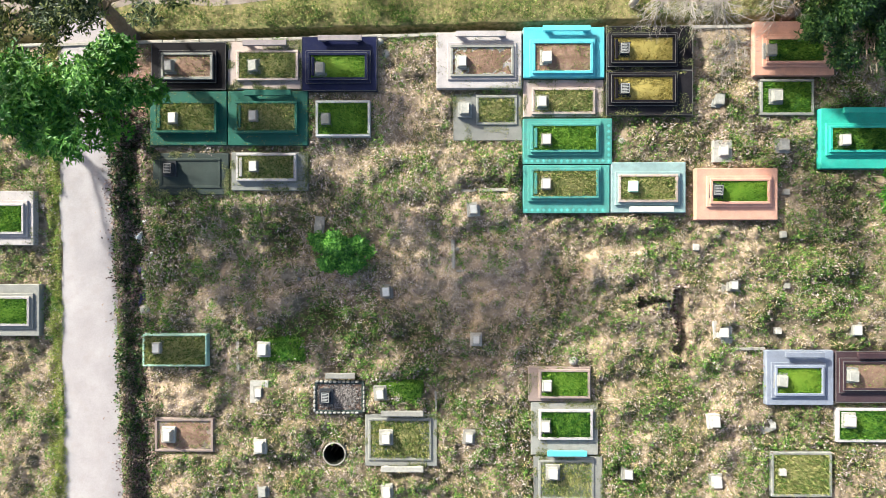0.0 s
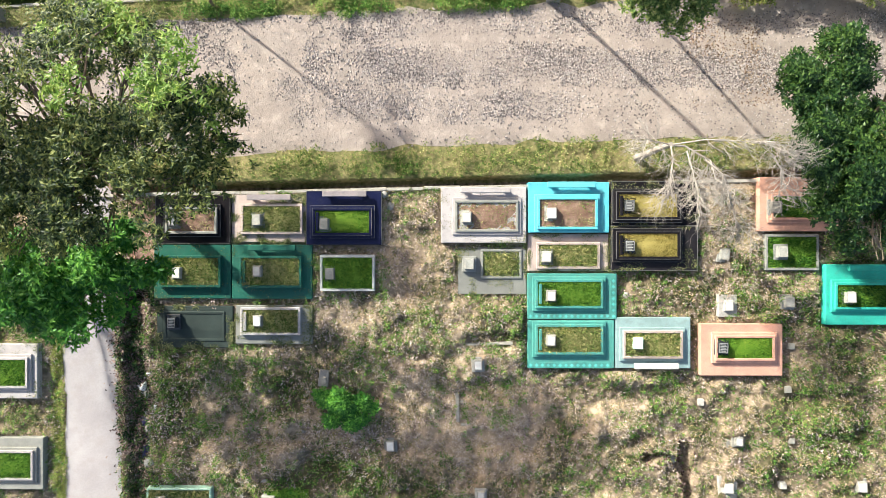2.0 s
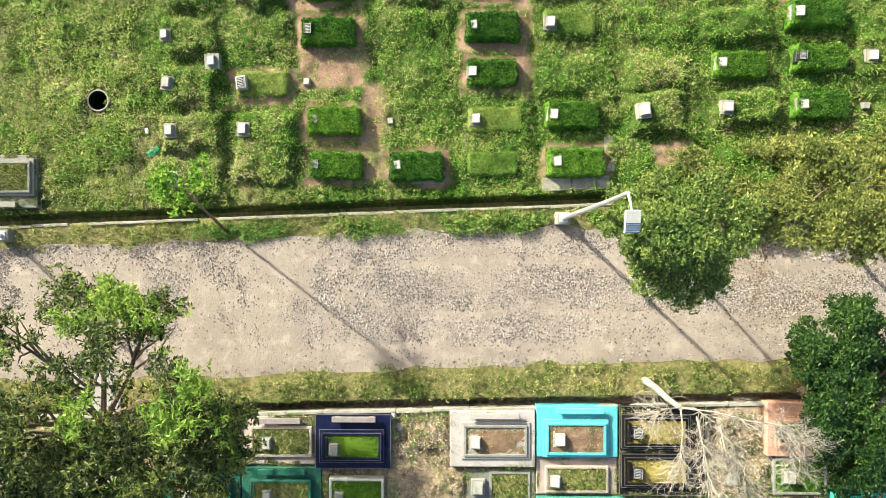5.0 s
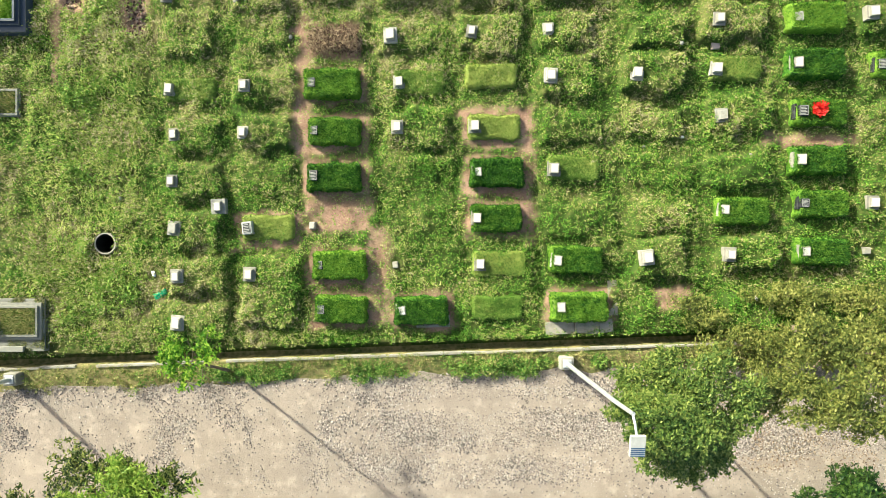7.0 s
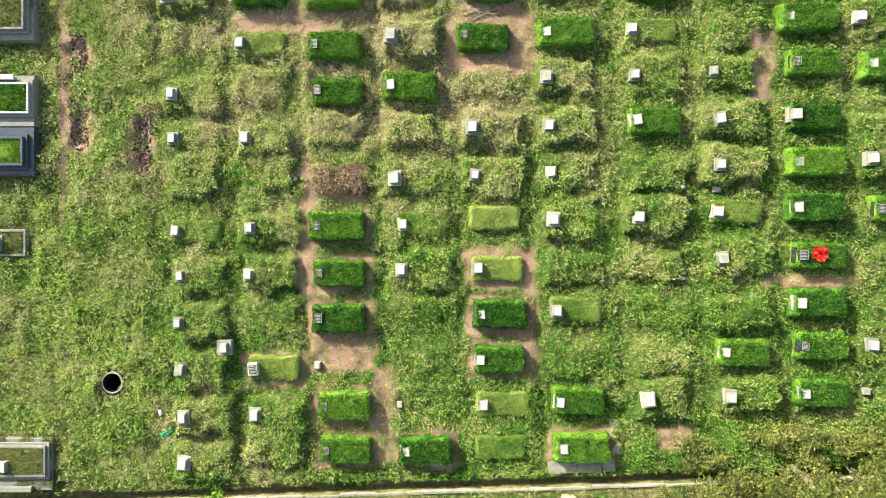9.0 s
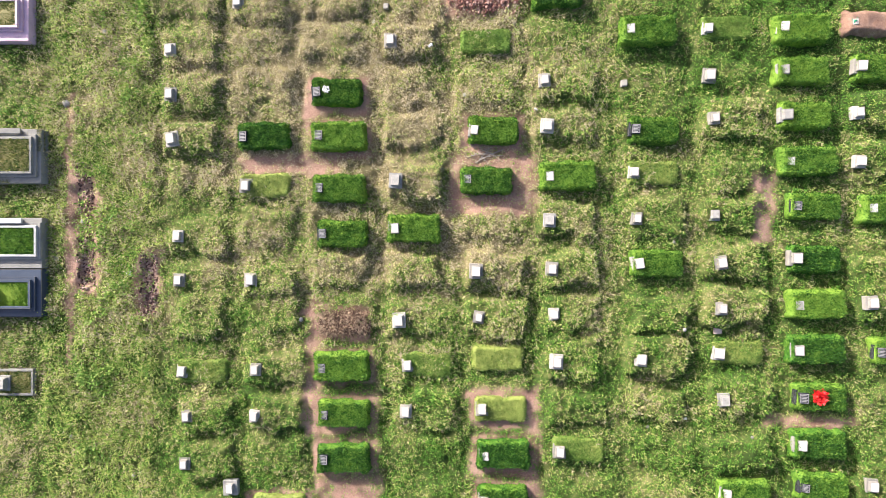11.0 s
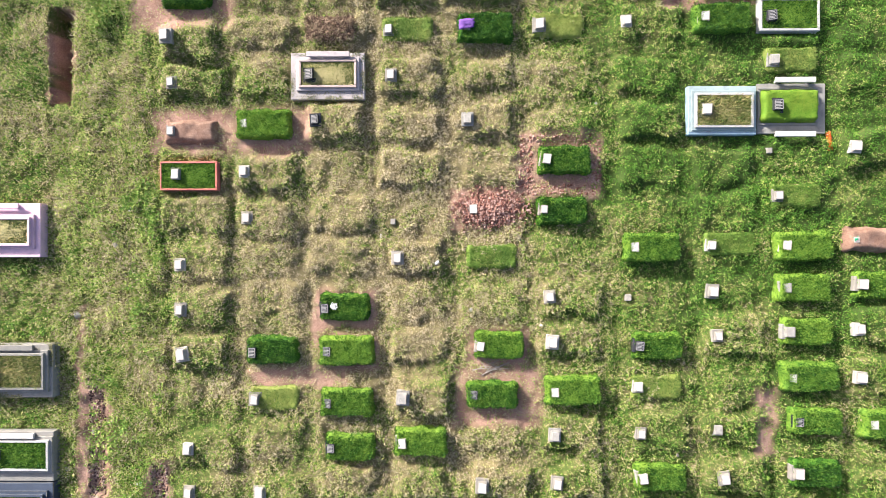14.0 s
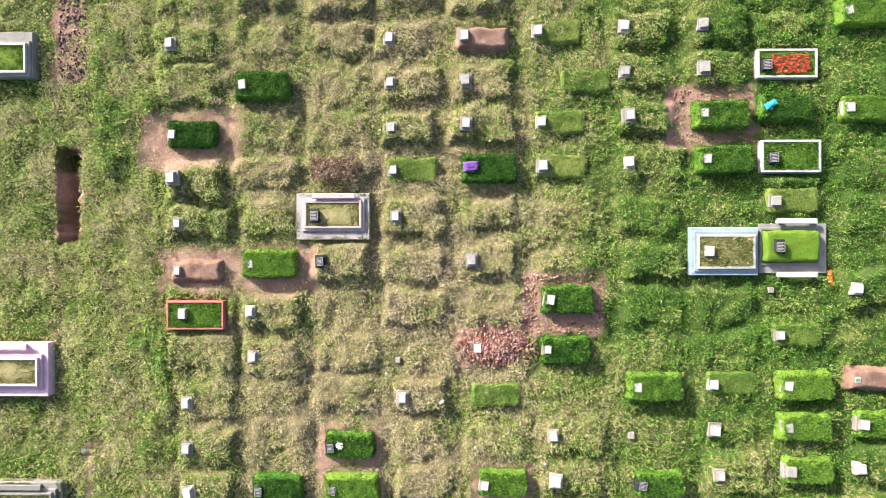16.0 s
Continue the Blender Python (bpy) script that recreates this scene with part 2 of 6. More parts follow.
def height(x, y):
    """The ground's height."""
    x, y = np.asarray(x, float), np.asarray(y, float)
    north = smooth(0, 0.6, y - north_ditch(x) - 0.25)
    south = smooth(0, 0.6, south_ditch(x) - 0.25 - y)
    field = np.maximum(north, south)
    rough = (value_noise(x, y, 0.9, 1) - 0.5) * 0.14 + (value_noise(x, y, 0.5, 2) - 0.5) * 0.17 + (value_noise(x, y, 0.24, 5) - 0.5) * 0.12
    z = rough * (0.25 + 0.75 * field) * (0.8 + 0.5 * (y < 7.2))
    for slope, start in FURROWS:
        z -= 0.09 * north * value_noise(x, y, 1.7, 15) * (1 - smooth(0.05, 0.24, np.abs(x + (value_noise(x, y, 0.6, 14) - 0.5) * 0.3 - slope * y - start)))
    for cx, cy, hx, hy, h in BUMPS:
        near = (np.abs(x - cx) < hx + 0.5) & (np.abs(y - cy) < hy + 0.5)
        if near.any():
            wx, wy = (value_noise(x[near], y[near], 0.45, 16) - 0.5) * 0.38, (value_noise(x[near], y[near], 0.45, 17) - 0.5) * 0.36
            z[near] += h * box_field(x[near] + wx, y[near] + wy, cx - hx + 0.16, cy - hy + 0.14, cx + hx - 0.16, cy + hy - 0.14, 0.24)
    z *= 1 - 0.65 * bare(x, y)
    level = smooth(-0.5, 0.0, np.minimum(y - road_south(x), road_north(x) - y))
    left, right = lane_edges(y)
    level = np.maximum(level, smooth(-0.25, 0.0, np.minimum(np.minimum(x - left, right - x), 9.0 - y)))
    for x0, y0, x1, y1 in FLAT:
        near = (x > x0 - 1) & (x < x1 + 1) & (y > y0 - 1) & (y < y1 + 1)
        if near.any():
            level[near] = np.maximum(level[near], box_field(x[near], y[near], x0, y0, x1, y1, 0.25))
    z = z * (1 - level) - 0.02 * level
    inside = (x > -18.5) & (x < 16.5)
    z -= 0.5 * (1 - smooth(0.11, 0.15, np.abs(y - south_ditch(x)))) * inside
    z -= 0.5 * (1 - smooth(0.13, 0.19, np.abs(y - north_ditch(x)))) * inside
    # the drain beside the lane
    z -= 0.3 * smooth(-9.5, -9.0, y) * (1 - smooth(3.2, 4.0, y)) * (1 - smooth(0.15, 0.5, np.abs(x - (-10.42 - 0.035 * y))))
    for x0, y0, x1, y1, depth in TROUGHS:
        wob = (value_noise(x, y, 0.3, 8) - 0.5) * 0.45
        z -= depth * box_field(x + wob * (0.4 if depth > 0.8 else 1), y + wob, x0, y0, x1, y1, 0.14)
    for cx, cy, r in WELLS:
        d = np.sqrt((x - cx) ** 2 + (y - cy) ** 2)
        z = np.where(d < r + 0.2, -0.02, z)
        z = np.where(d < r + 0.03, -1.6, z)
    return z


def ground_z(x, y):
    return float(height(np.array([x]), np.array([y]))[0])


def tone(x, y):
    """How dry or lush the plants look, some crown shade included: positive dry straw, negative green."""
    out = np.zeros_like(x)
    for cx, cy, rx, ry, amount in TONES:
        out += amount * np.exp(-((x - cx) / rx) ** 2 - ((y - cy) / ry) ** 2)
    return out


# green strip at x 3.4 and grey patch at x 0.6 also mimic crown shade
TONES = [(8.8, 6.2, 1.1, 1.2, 0.18), (-1.8, 3.6, 2.2, 2.6, 0.13), (6.0, -0.6, 2.4, 2.0, 0.06), (0.6, -0.8, 2.6, 1.7, 0.36), (-6.0, -0.9, 3.6, 1.5, 0.18), (-4.2, 0.4, 2.0, 0.6, -0.16), (-1.6, -2.6, 1.6, 0.6, -0.16), (-3.6, -2.3, 1.6, 0.7, -0.25), (-8.9, 0.3, 0.7, 1.6, -0.25), (-5.6, 0.2, 0.6, 1.0, -0.3), (-5.4, -3.0, 1.2, 0.7, -0.2), (3.4, -1.6, 0.6, 1.6, -0.14),
         (-8.6, -4.8, 1.6, 0.8, 0.18), (-3.0, -6.4, 4.0, 1.6, -0.05), (3.2, -6.6, 2.5, 1.8, -0.14), (12.6, -0.4, 1.8, 1.8, -0.12), (10.4, -1.8, 0.6, 1.6, -0.12), (6.8, -3.6, 4.0, 2.0, -0.06), (6.6, 3.6, 1.5, 0.6, -0.1), (9.6, 3.3, 1.8, 0.8, -0.06), (8.4, -3.6, 1.5, 1.6, 0.06), (11.5, -6.4, 2.4, 1.2, -0.14),
         (-15.0, -5.0, 2.5, 3.0, 0.06), (-8.3, 21.5, 2.2, 3.0, 0.05), (-5.5, 32.0, 5.0, 3.5, 0.08), (-1.0, 38.0, 4.5, 4.0, 0.10), (-12.6, 31.0, 1.6, 22.0, 0.05), (6.0, 20.5, 1.8, 3.0, 0.06), (5.5, 37.0, 2.0, 3.0, -0.12), (1.5, 27.0, 6.0, 3.5, 0.09), (-8.5, 15.2, 4.5, 1.6, 0.16), (-4.0, 25.0, 4.0, 3.0, 0.06)]


# ---- materials ----
def material(name, colours, scale=3.0, fine=40.0, rough=0.85, bump=0.3, metal=0.0, random_tint=0.0, island=0.0, wear=None, wear_amount=0.35, translucent=0.0, spec=0.3):
    """A surface between its colours, by noise at two scales, in metres of the world. wear: a second colour in stains."""
    m = bpy.data.materials.new(name)
    m.use_nodes = True
    n, link = m.node_tree.nodes, m.node_tree.links.new
    bsdf = n["Principled BSDF"]
    where = n.new("ShaderNodeNewGeometry")

    def noise_at(s, detail=4.0):
        t = n.new("ShaderNodeTexNoise")
        t.inputs["Scale"].default_value, t.inputs["Detail"].default_value, t.inputs["Roughness"].default_value = s, detail, 0.65
        link(where.outputs["Position"], t.inputs["Vector"])
        return t.outputs["Fac"]

    def math_node(op, a, b):
        k = n.new("ShaderNodeMath")
        k.operation = op
        for i, v in enumerate((a, b)):
            if isinstance(v, (int, float)):
                k.inputs[i].default_value = v
            else:
                link(v, k.inputs[i])
        return k.outputs[0]

    big, small = noise_at(scale), noise_at(fine)
    factor = math_node("ADD", math_node("MULTIPLY", big, 0.6), math_node("MULTIPLY", small, 0.4))
    if random_tint:
        info = n.new("ShaderNodeObjectInfo")
        factor = math_node("ADD", factor, math_node("MULTIPLY", math_node("SUBTRACT", info.outputs["Random"], 0.5), random_tint))
    if island:
        factor = math_node("ADD", factor, math_node("MULTIPLY", math_node("SUBTRACT", where.outputs["Random Per Island"], 0.5), island))
    ramp = n.new("ShaderNodeValToRGB")
    while len(ramp.color_ramp.elements) < len(colours):
        ramp.color_ramp.elements.new(0.5)
    for i, c in enumerate(colours):
        ramp.color_ramp.elements[i].position = 0.3 + 0.4 * i / max(1, len(colours) - 1)
        ramp.color_ramp.elements[i].color = (*c, 1)
    link(factor, ramp.inputs[0])
    colour = ramp.outputs[0]
    if wear:
        mix = n.new("ShaderNodeMix")
        mix.data_type = "RGBA"
        mix.inputs["B"].default_value = (*wear, 1)
        edge = n.new("ShaderNodeMapRange")
        edge.inputs["From Min"].default_value, edge.inputs["From Max"].default_value = 0.5, 0.68
        edge.inputs["To Max"].default_value = wear_amount
        link(noise_at(scale * 2.3 + 1.1, 6.0), edge.inputs["Value"])
        link(edge.outputs["Result"], mix.inputs["Factor"])
        link(colour, mix.inputs["A"])
        colour = mix.outputs["Result"]
    link(colour, bsdf.inputs["Base Color"])
    bsdf.inputs["Roughness"].default_value, bsdf.inputs["Metallic"].default_value = rough, metal
    bsdf.inputs["Specular IOR Level"].default_value = spec
    if bump:
        b = n.new("ShaderNodeBump")
        b.inputs["Strength"].default_value, b.inputs["Distance"].default_value = bump, 0.02
        link(small, b.inputs["Height"])
        link(b.outputs[0], bsdf.inputs["Normal"])
    if translucent:
        out = n["Material Output"]
        glow, both = n.new("ShaderNodeBsdfTranslucent"), n.new("ShaderNodeMixShader")
        link(colour, glow.inputs[0])
        both.inputs[0].default_value = translucent
        link(bsdf.outputs[0], both.inputs[1])
        link(glow.outputs[0], both.inputs[2])
        link(both.outputs[0], out.inputs[0])
    return m


def field_material(name, ramps, patch=0.6, island=0.2, translucent=0.22, rough=0.8):
    """Plants or earth of three belts: south of the road, along it and north of it. ramps: the colours of each belt, from lush to dry."""
    m = bpy.data.materials.new(name)
    m.use_nodes = True
    n, link = m.node_tree.nodes, m.node_tree.links.new
    bsdf = n["Principled BSDF"]
    where = n.new("ShaderNodeNewGeometry")
    place = n.new("ShaderNodeSeparateXYZ")
    link(where.outputs["Position"], place.inputs[0])

    def op(kind, a, b=0.0):
        k = n.new("ShaderNodeMath")
        k.operation = kind
        for i, v in enumerate((a, b)):
            if isinstance(v, (int, float)):
                k.inputs[i].default_value = v
            else:
                link(v, k.inputs[i])
        return k.outputs[0]

    def noise_at(s, detail):
        t = n.new("ShaderNodeTexNoise")
        t.inputs["Scale"].default_value, t.inputs["Detail"].default_value = s, detail
        link(where.outputs["Position"], t.inputs["Vector"])
        return t.outputs["Fac"]

    patches = op("SUBTRACT", noise_at(patch, 7.0), 0.5)
    base = op("ADD", op("MULTIPLY", patches, 0.85), op("MULTIPLY", op("SUBTRACT", noise_at(6.0, 3.0), 0.5), 0.95))
    base = op("ADD", base, 0.5)
    base = op("ADD", base, op("MULTIPLY", op("SUBTRACT", where.outputs["Random Per Island"], 0.5), island))
    # drier in the middle of the north field, lush in its north-east

    def ramp_of(v, a, b, lo, hi):
        k = n.new("ShaderNodeMapRange")
        k.interpolation_type = "SMOOTHSTEP"
        for slot, value in zip(("From Min", "From Max", "To Min", "To Max"), (a, b, lo, hi)):
            k.inputs[slot].default_value = value
        link(v, k.inputs["Value"])
        return k.outputs["Result"]

    px, py = place.outputs["X"], place.outputs["Y"]
    middle = op("MULTIPLY", ramp_of(op("ABSOLUTE", op("ADD", px, 4.0)), 2.0, 10.0, 0.22, 0.0), ramp_of(py, 20.0, 30.0, 0.0, 1.0))
    corner = op("MULTIPLY", ramp_of(px, 3.0, 11.0, 0.0, 0.15), ramp_of(py, 27.0, 36.0, 0.0, 1.0))
    north = op("ADD", base, op("SUBTRACT", op("SUBTRACT", middle, corner), 0.10))
    north = op("ADD", op("ADD", north, ramp_of(py, 19.0, 31.0, -0.06, 0.0)), ramp_of(px, -12.0, -10.0, 0.10, 0.0))
    south = op("ADD", base, op("MULTIPLY", patches, 0.22))
    drift = n.new("ShaderNodeAttribute")
    drift.attribute_name = "tone"
    south, north = op("ADD", south, drift.outputs["Fac"]), op("ADD", north, drift.outputs["Fac"])
    outs = []
    for colours, source in zip(ramps, (south, base, north)):
        ramp = n.new("ShaderNodeValToRGB")
        while len(ramp.color_ramp.elements) < len(colours):
            ramp.color_ramp.elements.new(0.5)
        for i, c in enumerate(colours):
            ramp.color_ramp.elements[i].position = 0.28 + 0.42 * i / (len(colours) - 1)
            ramp.color_ramp.elements[i].color = (*c, 1)
        link(source, ramp.inputs[0])
        outs.append(ramp.outputs[0])
    y = place.outputs["Y"]
    x = place.outputs["X"]
    over_south = op("GREATER_THAN", op("SUBTRACT", y, op("MULTIPLY", x, 0.0225)), 7.17)
    over_north = op("GREATER_THAN", op("SUBTRACT", y, op("MULTIPLY", x, 0.038)), 13.74)
    colour = outs[0]
    for gate, other in ((over_south, outs[1]), (over_north, outs[2])):
        mix = n.new("ShaderNodeMix")
        mix.data_type = "RGBA"
        link(gate, mix.inputs["Factor"])
        link(colour, mix.inputs["A"])
        link(other, mix.inputs["B"])
        colour = mix.outputs["Result"]
    if name == "ground":
        attr = n.new("ShaderNodeAttribute")
        attr.attribute_name = "bare"
        earth = n.new("ShaderNodeValToRGB")
        for i, c in enumerate(((0.20, 0.112, 0.083), (0.43, 0.28, 0.212))):
            earth.color_ramp.elements[i].position = 0.35 + 0.3 * i
            earth.color_ramp.elements[i].color = (*c, 1)
        link(op("ADD", op("MULTIPLY", noise_at(1.3, 4.0), 0.5), op("MULTIPLY", noise_at(22.0, 4.0), 0.5)), earth.inputs[0])
        mix = n.new("ShaderNodeMix")
        mix.data_type = "RGBA"
        link(attr.outputs["Fac"], mix.inputs["Factor"])
        link(colour, mix.inputs["A"])
        link(earth.outputs[0], mix.inputs["B"])
        colour = mix.outputs["Result"]
        b = n.new("ShaderNodeBump")
        b.inputs["Strength"].default_value, b.inputs["Distance"].default_value = 0.6, 0.04
        link(noise_at(28.0, 5.0), b.inputs["Height"])
        link(b.outputs[0], bsdf.inputs["Normal"])
    link(colour, bsdf.inputs["Base Color"])
    bsdf.inputs["Roughness"].default_value = rough
    bsdf.inputs["Specular IOR Level"].default_value = 0.2
    if translucent:
        out = n["Material Output"]
        glow, both = n.new("ShaderNodeBsdfTranslucent"), n.new("ShaderNodeMixShader")
        link(colour, glow.inputs[0])
        both.inputs[0].default_value = translucent
        link(bsdf.outputs[0], both.inputs[1])
        link(glow.outputs[0], both.inputs[2])
        link(both.outputs[0], out.inputs[0])
    return m


DRY_SOUTH = [(0.06, 0.12, 0.022), (0.22, 0.215, 0.065), (0.44, 0.335, 0.155), (0.54, 0.41, 0.235), (0.57, 0.475, 0.395)]
VERGE = [(0.06, 0.13, 0.02), (0.19, 0.235, 0.055), (0.40, 0.36, 0.16)]
LUSH_NORTH = [(0.085, 0.21, 0.024), (0.215, 0.37, 0.045), (0.375, 0.41, 0.118), (0.43, 0.385, 0.19), (0.44, 0.38, 0.25)]
GROUND = field_material("ground", ([(0.07, 0.065, 0.03), (0.18, 0.138, 0.095), (0.34, 0.26, 0.185)], [(0.08, 0.10, 0.03), (0.28, 0.23, 0.11)],
                                   [(0.04, 0.072, 0.013), (0.09, 0.11, 0.028), (0.17, 0.145, 0.07)]), island=0.0, translucent=0.0, rough=0.95)
STRAW = field_material("straw", (DRY_SOUTH, VERGE, LUSH_NORTH), island=0.8)
WEEDS = field_material("weeds", (DRY_SOUTH, VERGE, LUSH_NORTH), island=0.45)
TURF = material("turf", [(0.012, 0.062, 0.006), (0.056, 0.18, 0.015), (0.21, 0.36, 0.04)], 4.0, 22, 0.7, 0.0, random_tint=0.25, island=0.45, translucent=0.35)
MEADOW = material("meadow", [(0.05, 0.12, 0.014), (0.13, 0.23, 0.032), (0.27, 0.32, 0.075)], 1.6, 25, 0.75, 0.0, random_tint=0.3, island=0.5, translucent=0.25)
LAWN = material("lawn", [(0.045, 0.13, 0.008), (0.11, 0.24, 0.014), (0.21, 0.31, 0.03)], 0.8, 25, 0.75, 0.0, island=0.3, translucent=0.25)
DRY_BED = material("dry_bed", [(0.07, 0.14, 0.026), (0.21, 0.235, 0.06), (0.40, 0.355, 0.16)], 2.0, 25, 0.8, 0.0, island=0.5, translucent=0.2)
BRUSH = material("dry_brush", [(0.06, 0.034, 0.022), (0.17, 0.108, 0.07), (0.38, 0.285, 0.19)], 3.0, 30, 0.85, 0.0, island=0.6)
EARTH = material("earth", [(0.12, 0.065, 0.045), (0.215, 0.132, 0.095), (0.35, 0.245, 0.185)], 3.0, 22, 0.95, 1.0)
RUBBLE = material("brick_rubble", [(0.18, 0.08, 0.06), (0.29, 0.145, 0.11), (0.42, 0.28, 0.23)], 3.0, 30, 0.9, 0.5, island=0.5)
SCREE = material("dark_pebbles", [(0.06, 0.05, 0.046), (0.14, 0.12, 0.11), (0.30, 0.265, 0.245)], 3.0, 30, 0.85, 0.2, island=0.6)
MARBLE = material("white_marble", [(0.40, 0.39, 0.38), (0.54, 0.53, 0.515)], 5.0, 30, 0.35, 0.05, random_tint=0.5, wear=(0.42, 0.41, 0.38), wear_amount=0.2, spec=0.5)
PLINTH = material("pale_concrete", [(0.22, 0.208, 0.186), (0.38, 0.36, 0.33)], 4.0, 40, 0.85, 0.3, random_tint=0.5, wear=(0.20, 0.20, 0.16), wear_amount=0.5)
GRANITE = material("black_granite", [(0.018, 0.019, 0.022), (0.05, 0.052, 0.058)], 6.0, 90, 0.22, 0.03, spec=0.5)
GREYSTONE = material("grey_stone", [(0.17, 0.17, 0.16), (0.34, 0.33, 0.31)], 5.0, 50, 0.7, 0.2, wear=(0.10, 0.11, 0.08))
JOINT = material("grey_grout", [(0.10, 0.10, 0.10), (0.20, 0.195, 0.19)], 5.0, 50, 0.8, 0.1)
OCHRE = material("ochre_turf", [(0.13, 0.11, 0.02), (0.28, 0.225, 0.05), (0.44, 0.36, 0.11)], 2.0, 25, 0.8, 0.0, island=0.5, translucent=0.2)
INK = material("engraved_grey", [(0.13, 0.13, 0.13), (0.30, 0.30, 0.29)], 8.0, 50, 0.6, 0.0)
CONCRETE = material("concrete", [(0.24, 0.22, 0.195), (0.40, 0.37, 0.33)], 1.5, 30, 0.9, 0.4, wear=(0.17, 0.16, 0.13), wear_amount=0.6)
ASPHALT = material("worn_lane", [(0.25, 0.222, 0.226), (0.33, 0.30, 0.305), (0.42, 0.388, 0.39)], 0.7, 35, 0.92, 0.3, wear=(0.30, 0.26, 0.25), wear_amount=0.5)
ROADBED = material("road_grit", [(0.23, 0.19, 0.168), (0.316, 0.26, 0.229), (0.415, 0.343, 0.298)], 0.45, 38, 0.95, 1.0, wear=(0.50, 0.41, 0.355), wear_amount=0.6)
PEBBLES = material("grey_gravel", [(0.13, 0.11, 0.107), (0.26, 0.223, 0.212), (0.43, 0.372, 0.35)], 0.7, 20, 0.85, 0.1, island=0.6)
BARK = material("bark", [(0.10, 0.075, 0.055), (0.22, 0.17, 0.13)], 6.0, 40, 0.95, 0.8)
DEADWOOD = material("bleached_wood", [(0.24, 0.205, 0.185), (0.42, 0.375, 0.335)], 5.0, 40, 0.9, 0.3)
MANGO = material("mango_leaf", [(0.018, 0.038, 0.013), (0.065, 0.105, 0.028), (0.27, 0.30, 0.078)], 0.45, 6, 0.5, 0.0, island=0.45, translucent=0.50, spec=0.35)
FRESH = material("fresh_leaf", [(0.02, 0.10, 0.01), (0.056, 0.205, 0.016), (0.18, 0.40, 0.045)], 0.5, 6, 0.5, 0.0, island=0.4, translucent=0.28, spec=0.4)
DEEP = material("deep_green_leaf", [(0.005, 0.02, 0.005), (0.018, 0.056, 0.011), (0.085, 0.15, 0.028)], 0.35, 6, 0.5, 0.0, island=0.35, translucent=0.28, spec=0.4)
LIME = material("lime_leaf", [(0.07, 0.15, 0.015), (0.17, 0.29, 0.035), (0.34, 0.43, 0.085)], 0.5, 6, 0.5, 0.0, island=0.4, translucent=0.35, spec=0.3)
SAPLING = material("sapling_leaf", [(0.05, 0.145, 0.012), (0.13, 0.285, 0.024), (0.31, 0.45, 0.06)], 0.8, 6, 0.6, 0.0, island=0.6, translucent=0.35, spec=0.15)
OLIVE = material("olive_leaf", [(0.045, 0.095, 0.02), (0.13, 0.20, 0.04), (0.33, 0.38, 0.10)], 0.5, 6, 0.55, 0.0, island=0.35, translucent=0.32, spec=0.35)
# near-black that paints the darkness inside the drain shafts
SHAFT_SHADE = material("wet_black_slime", [(0.012, 0.012, 0.010), (0.03, 0.032, 0.024)], 4.0, 40, 0.5, 0.2)
STEEL = material("galvanised_steel", [(0.50, 0.52, 0.54), (0.68, 0.70, 0.72)], 4.0, 40, 0.45, 0.05, metal=0.6)
PANEL = material("blue_panel", [(0.03, 0.07, 0.15), (0.07, 0.14, 0.26)], 4.0, 40, 0.3, 0.0, spec=0.5)
PAINTWHITE = material("white_paint", [(0.37, 0.365, 0.35), (0.52, 0.515, 0.50)], 3.0, 30, 0.6, 0.1, wear=(0.42, 0.41, 0.37), wear_amount=0.5)
PLASTIC = material("litter_white", [(0.72, 0.73, 0.74), (0.85, 0.85, 0.85)], 8.0, 50, 0.5, 0.0)
LITTER = material("leaf_litter", [(0.06, 0.035, 0.03), (0.17, 0.10, 0.085), (0.36, 0.26, 0.22)], 2.0, 30, 0.9, 0.0, island=0.6)


LEAFFALL = material("dead_leaf", [(0.16, 0.11, 0.10), (0.35, 0.26, 0.235), (0.58, 0.485, 0.45)], 1.5, 9, 0.85, 0.0, island=0.8)
GREENS = material("green_weed", [(0.045, 0.13, 0.018), (0.12, 0.245, 0.038), (0.27, 0.36, 0.085)], 1.2, 9, 0.8, 0.0, island=0.5, translucent=0.2)
LEAFY = material("leafy_weed", [(0.09, 0.19, 0.03), (0.19, 0.32, 0.052), (0.37, 0.43, 0.12)], 1.2, 9, 0.8, 0.0, island=0.4, translucent=0.2)
LONGGRASS = material("long_grass", [(0.09, 0.19, 0.024), (0.24, 0.33, 0.055), (0.43, 0.44, 0.14)], 0.8, 5, 0.8, 0.0, island=0.25, translucent=0.2)
RUST = material("rust_stone", [(0.11, 0.07, 0.05), (0.22, 0.155, 0.11), (0.36, 0.27, 0.20)], 2.0, 25, 0.9, 0.3, island=0.6)
FRINGE = material("fringe_grass", [(0.14, 0.20, 0.03), (0.27, 0.32, 0.06), (0.44, 0.44, 0.14)], 1.0, 20, 0.8, 0.0, island=0.5, translucent=0.2)


def paint(name, colour, rough=0.45, wear=0.45):
    """Painted plaster or tile in one hue, a little faded and stained."""
    colour = tuple(c * 0.8 for c in colour)
    lo, hi = tuple(c * 0.75 for c in colour), tuple(min(1, c * 1.15 + 0.01) for c in colour)
    grime = tuple(0.6 * c + 0.35 * (0.3 * sum(colour) / 3 + 0.06) for c in colour)
    return material(name, [lo, colour, hi], 1.6, 35, rough, 0.12, random_tint=0.3, wear=grime, wear_amount=wear, spec=0.2)


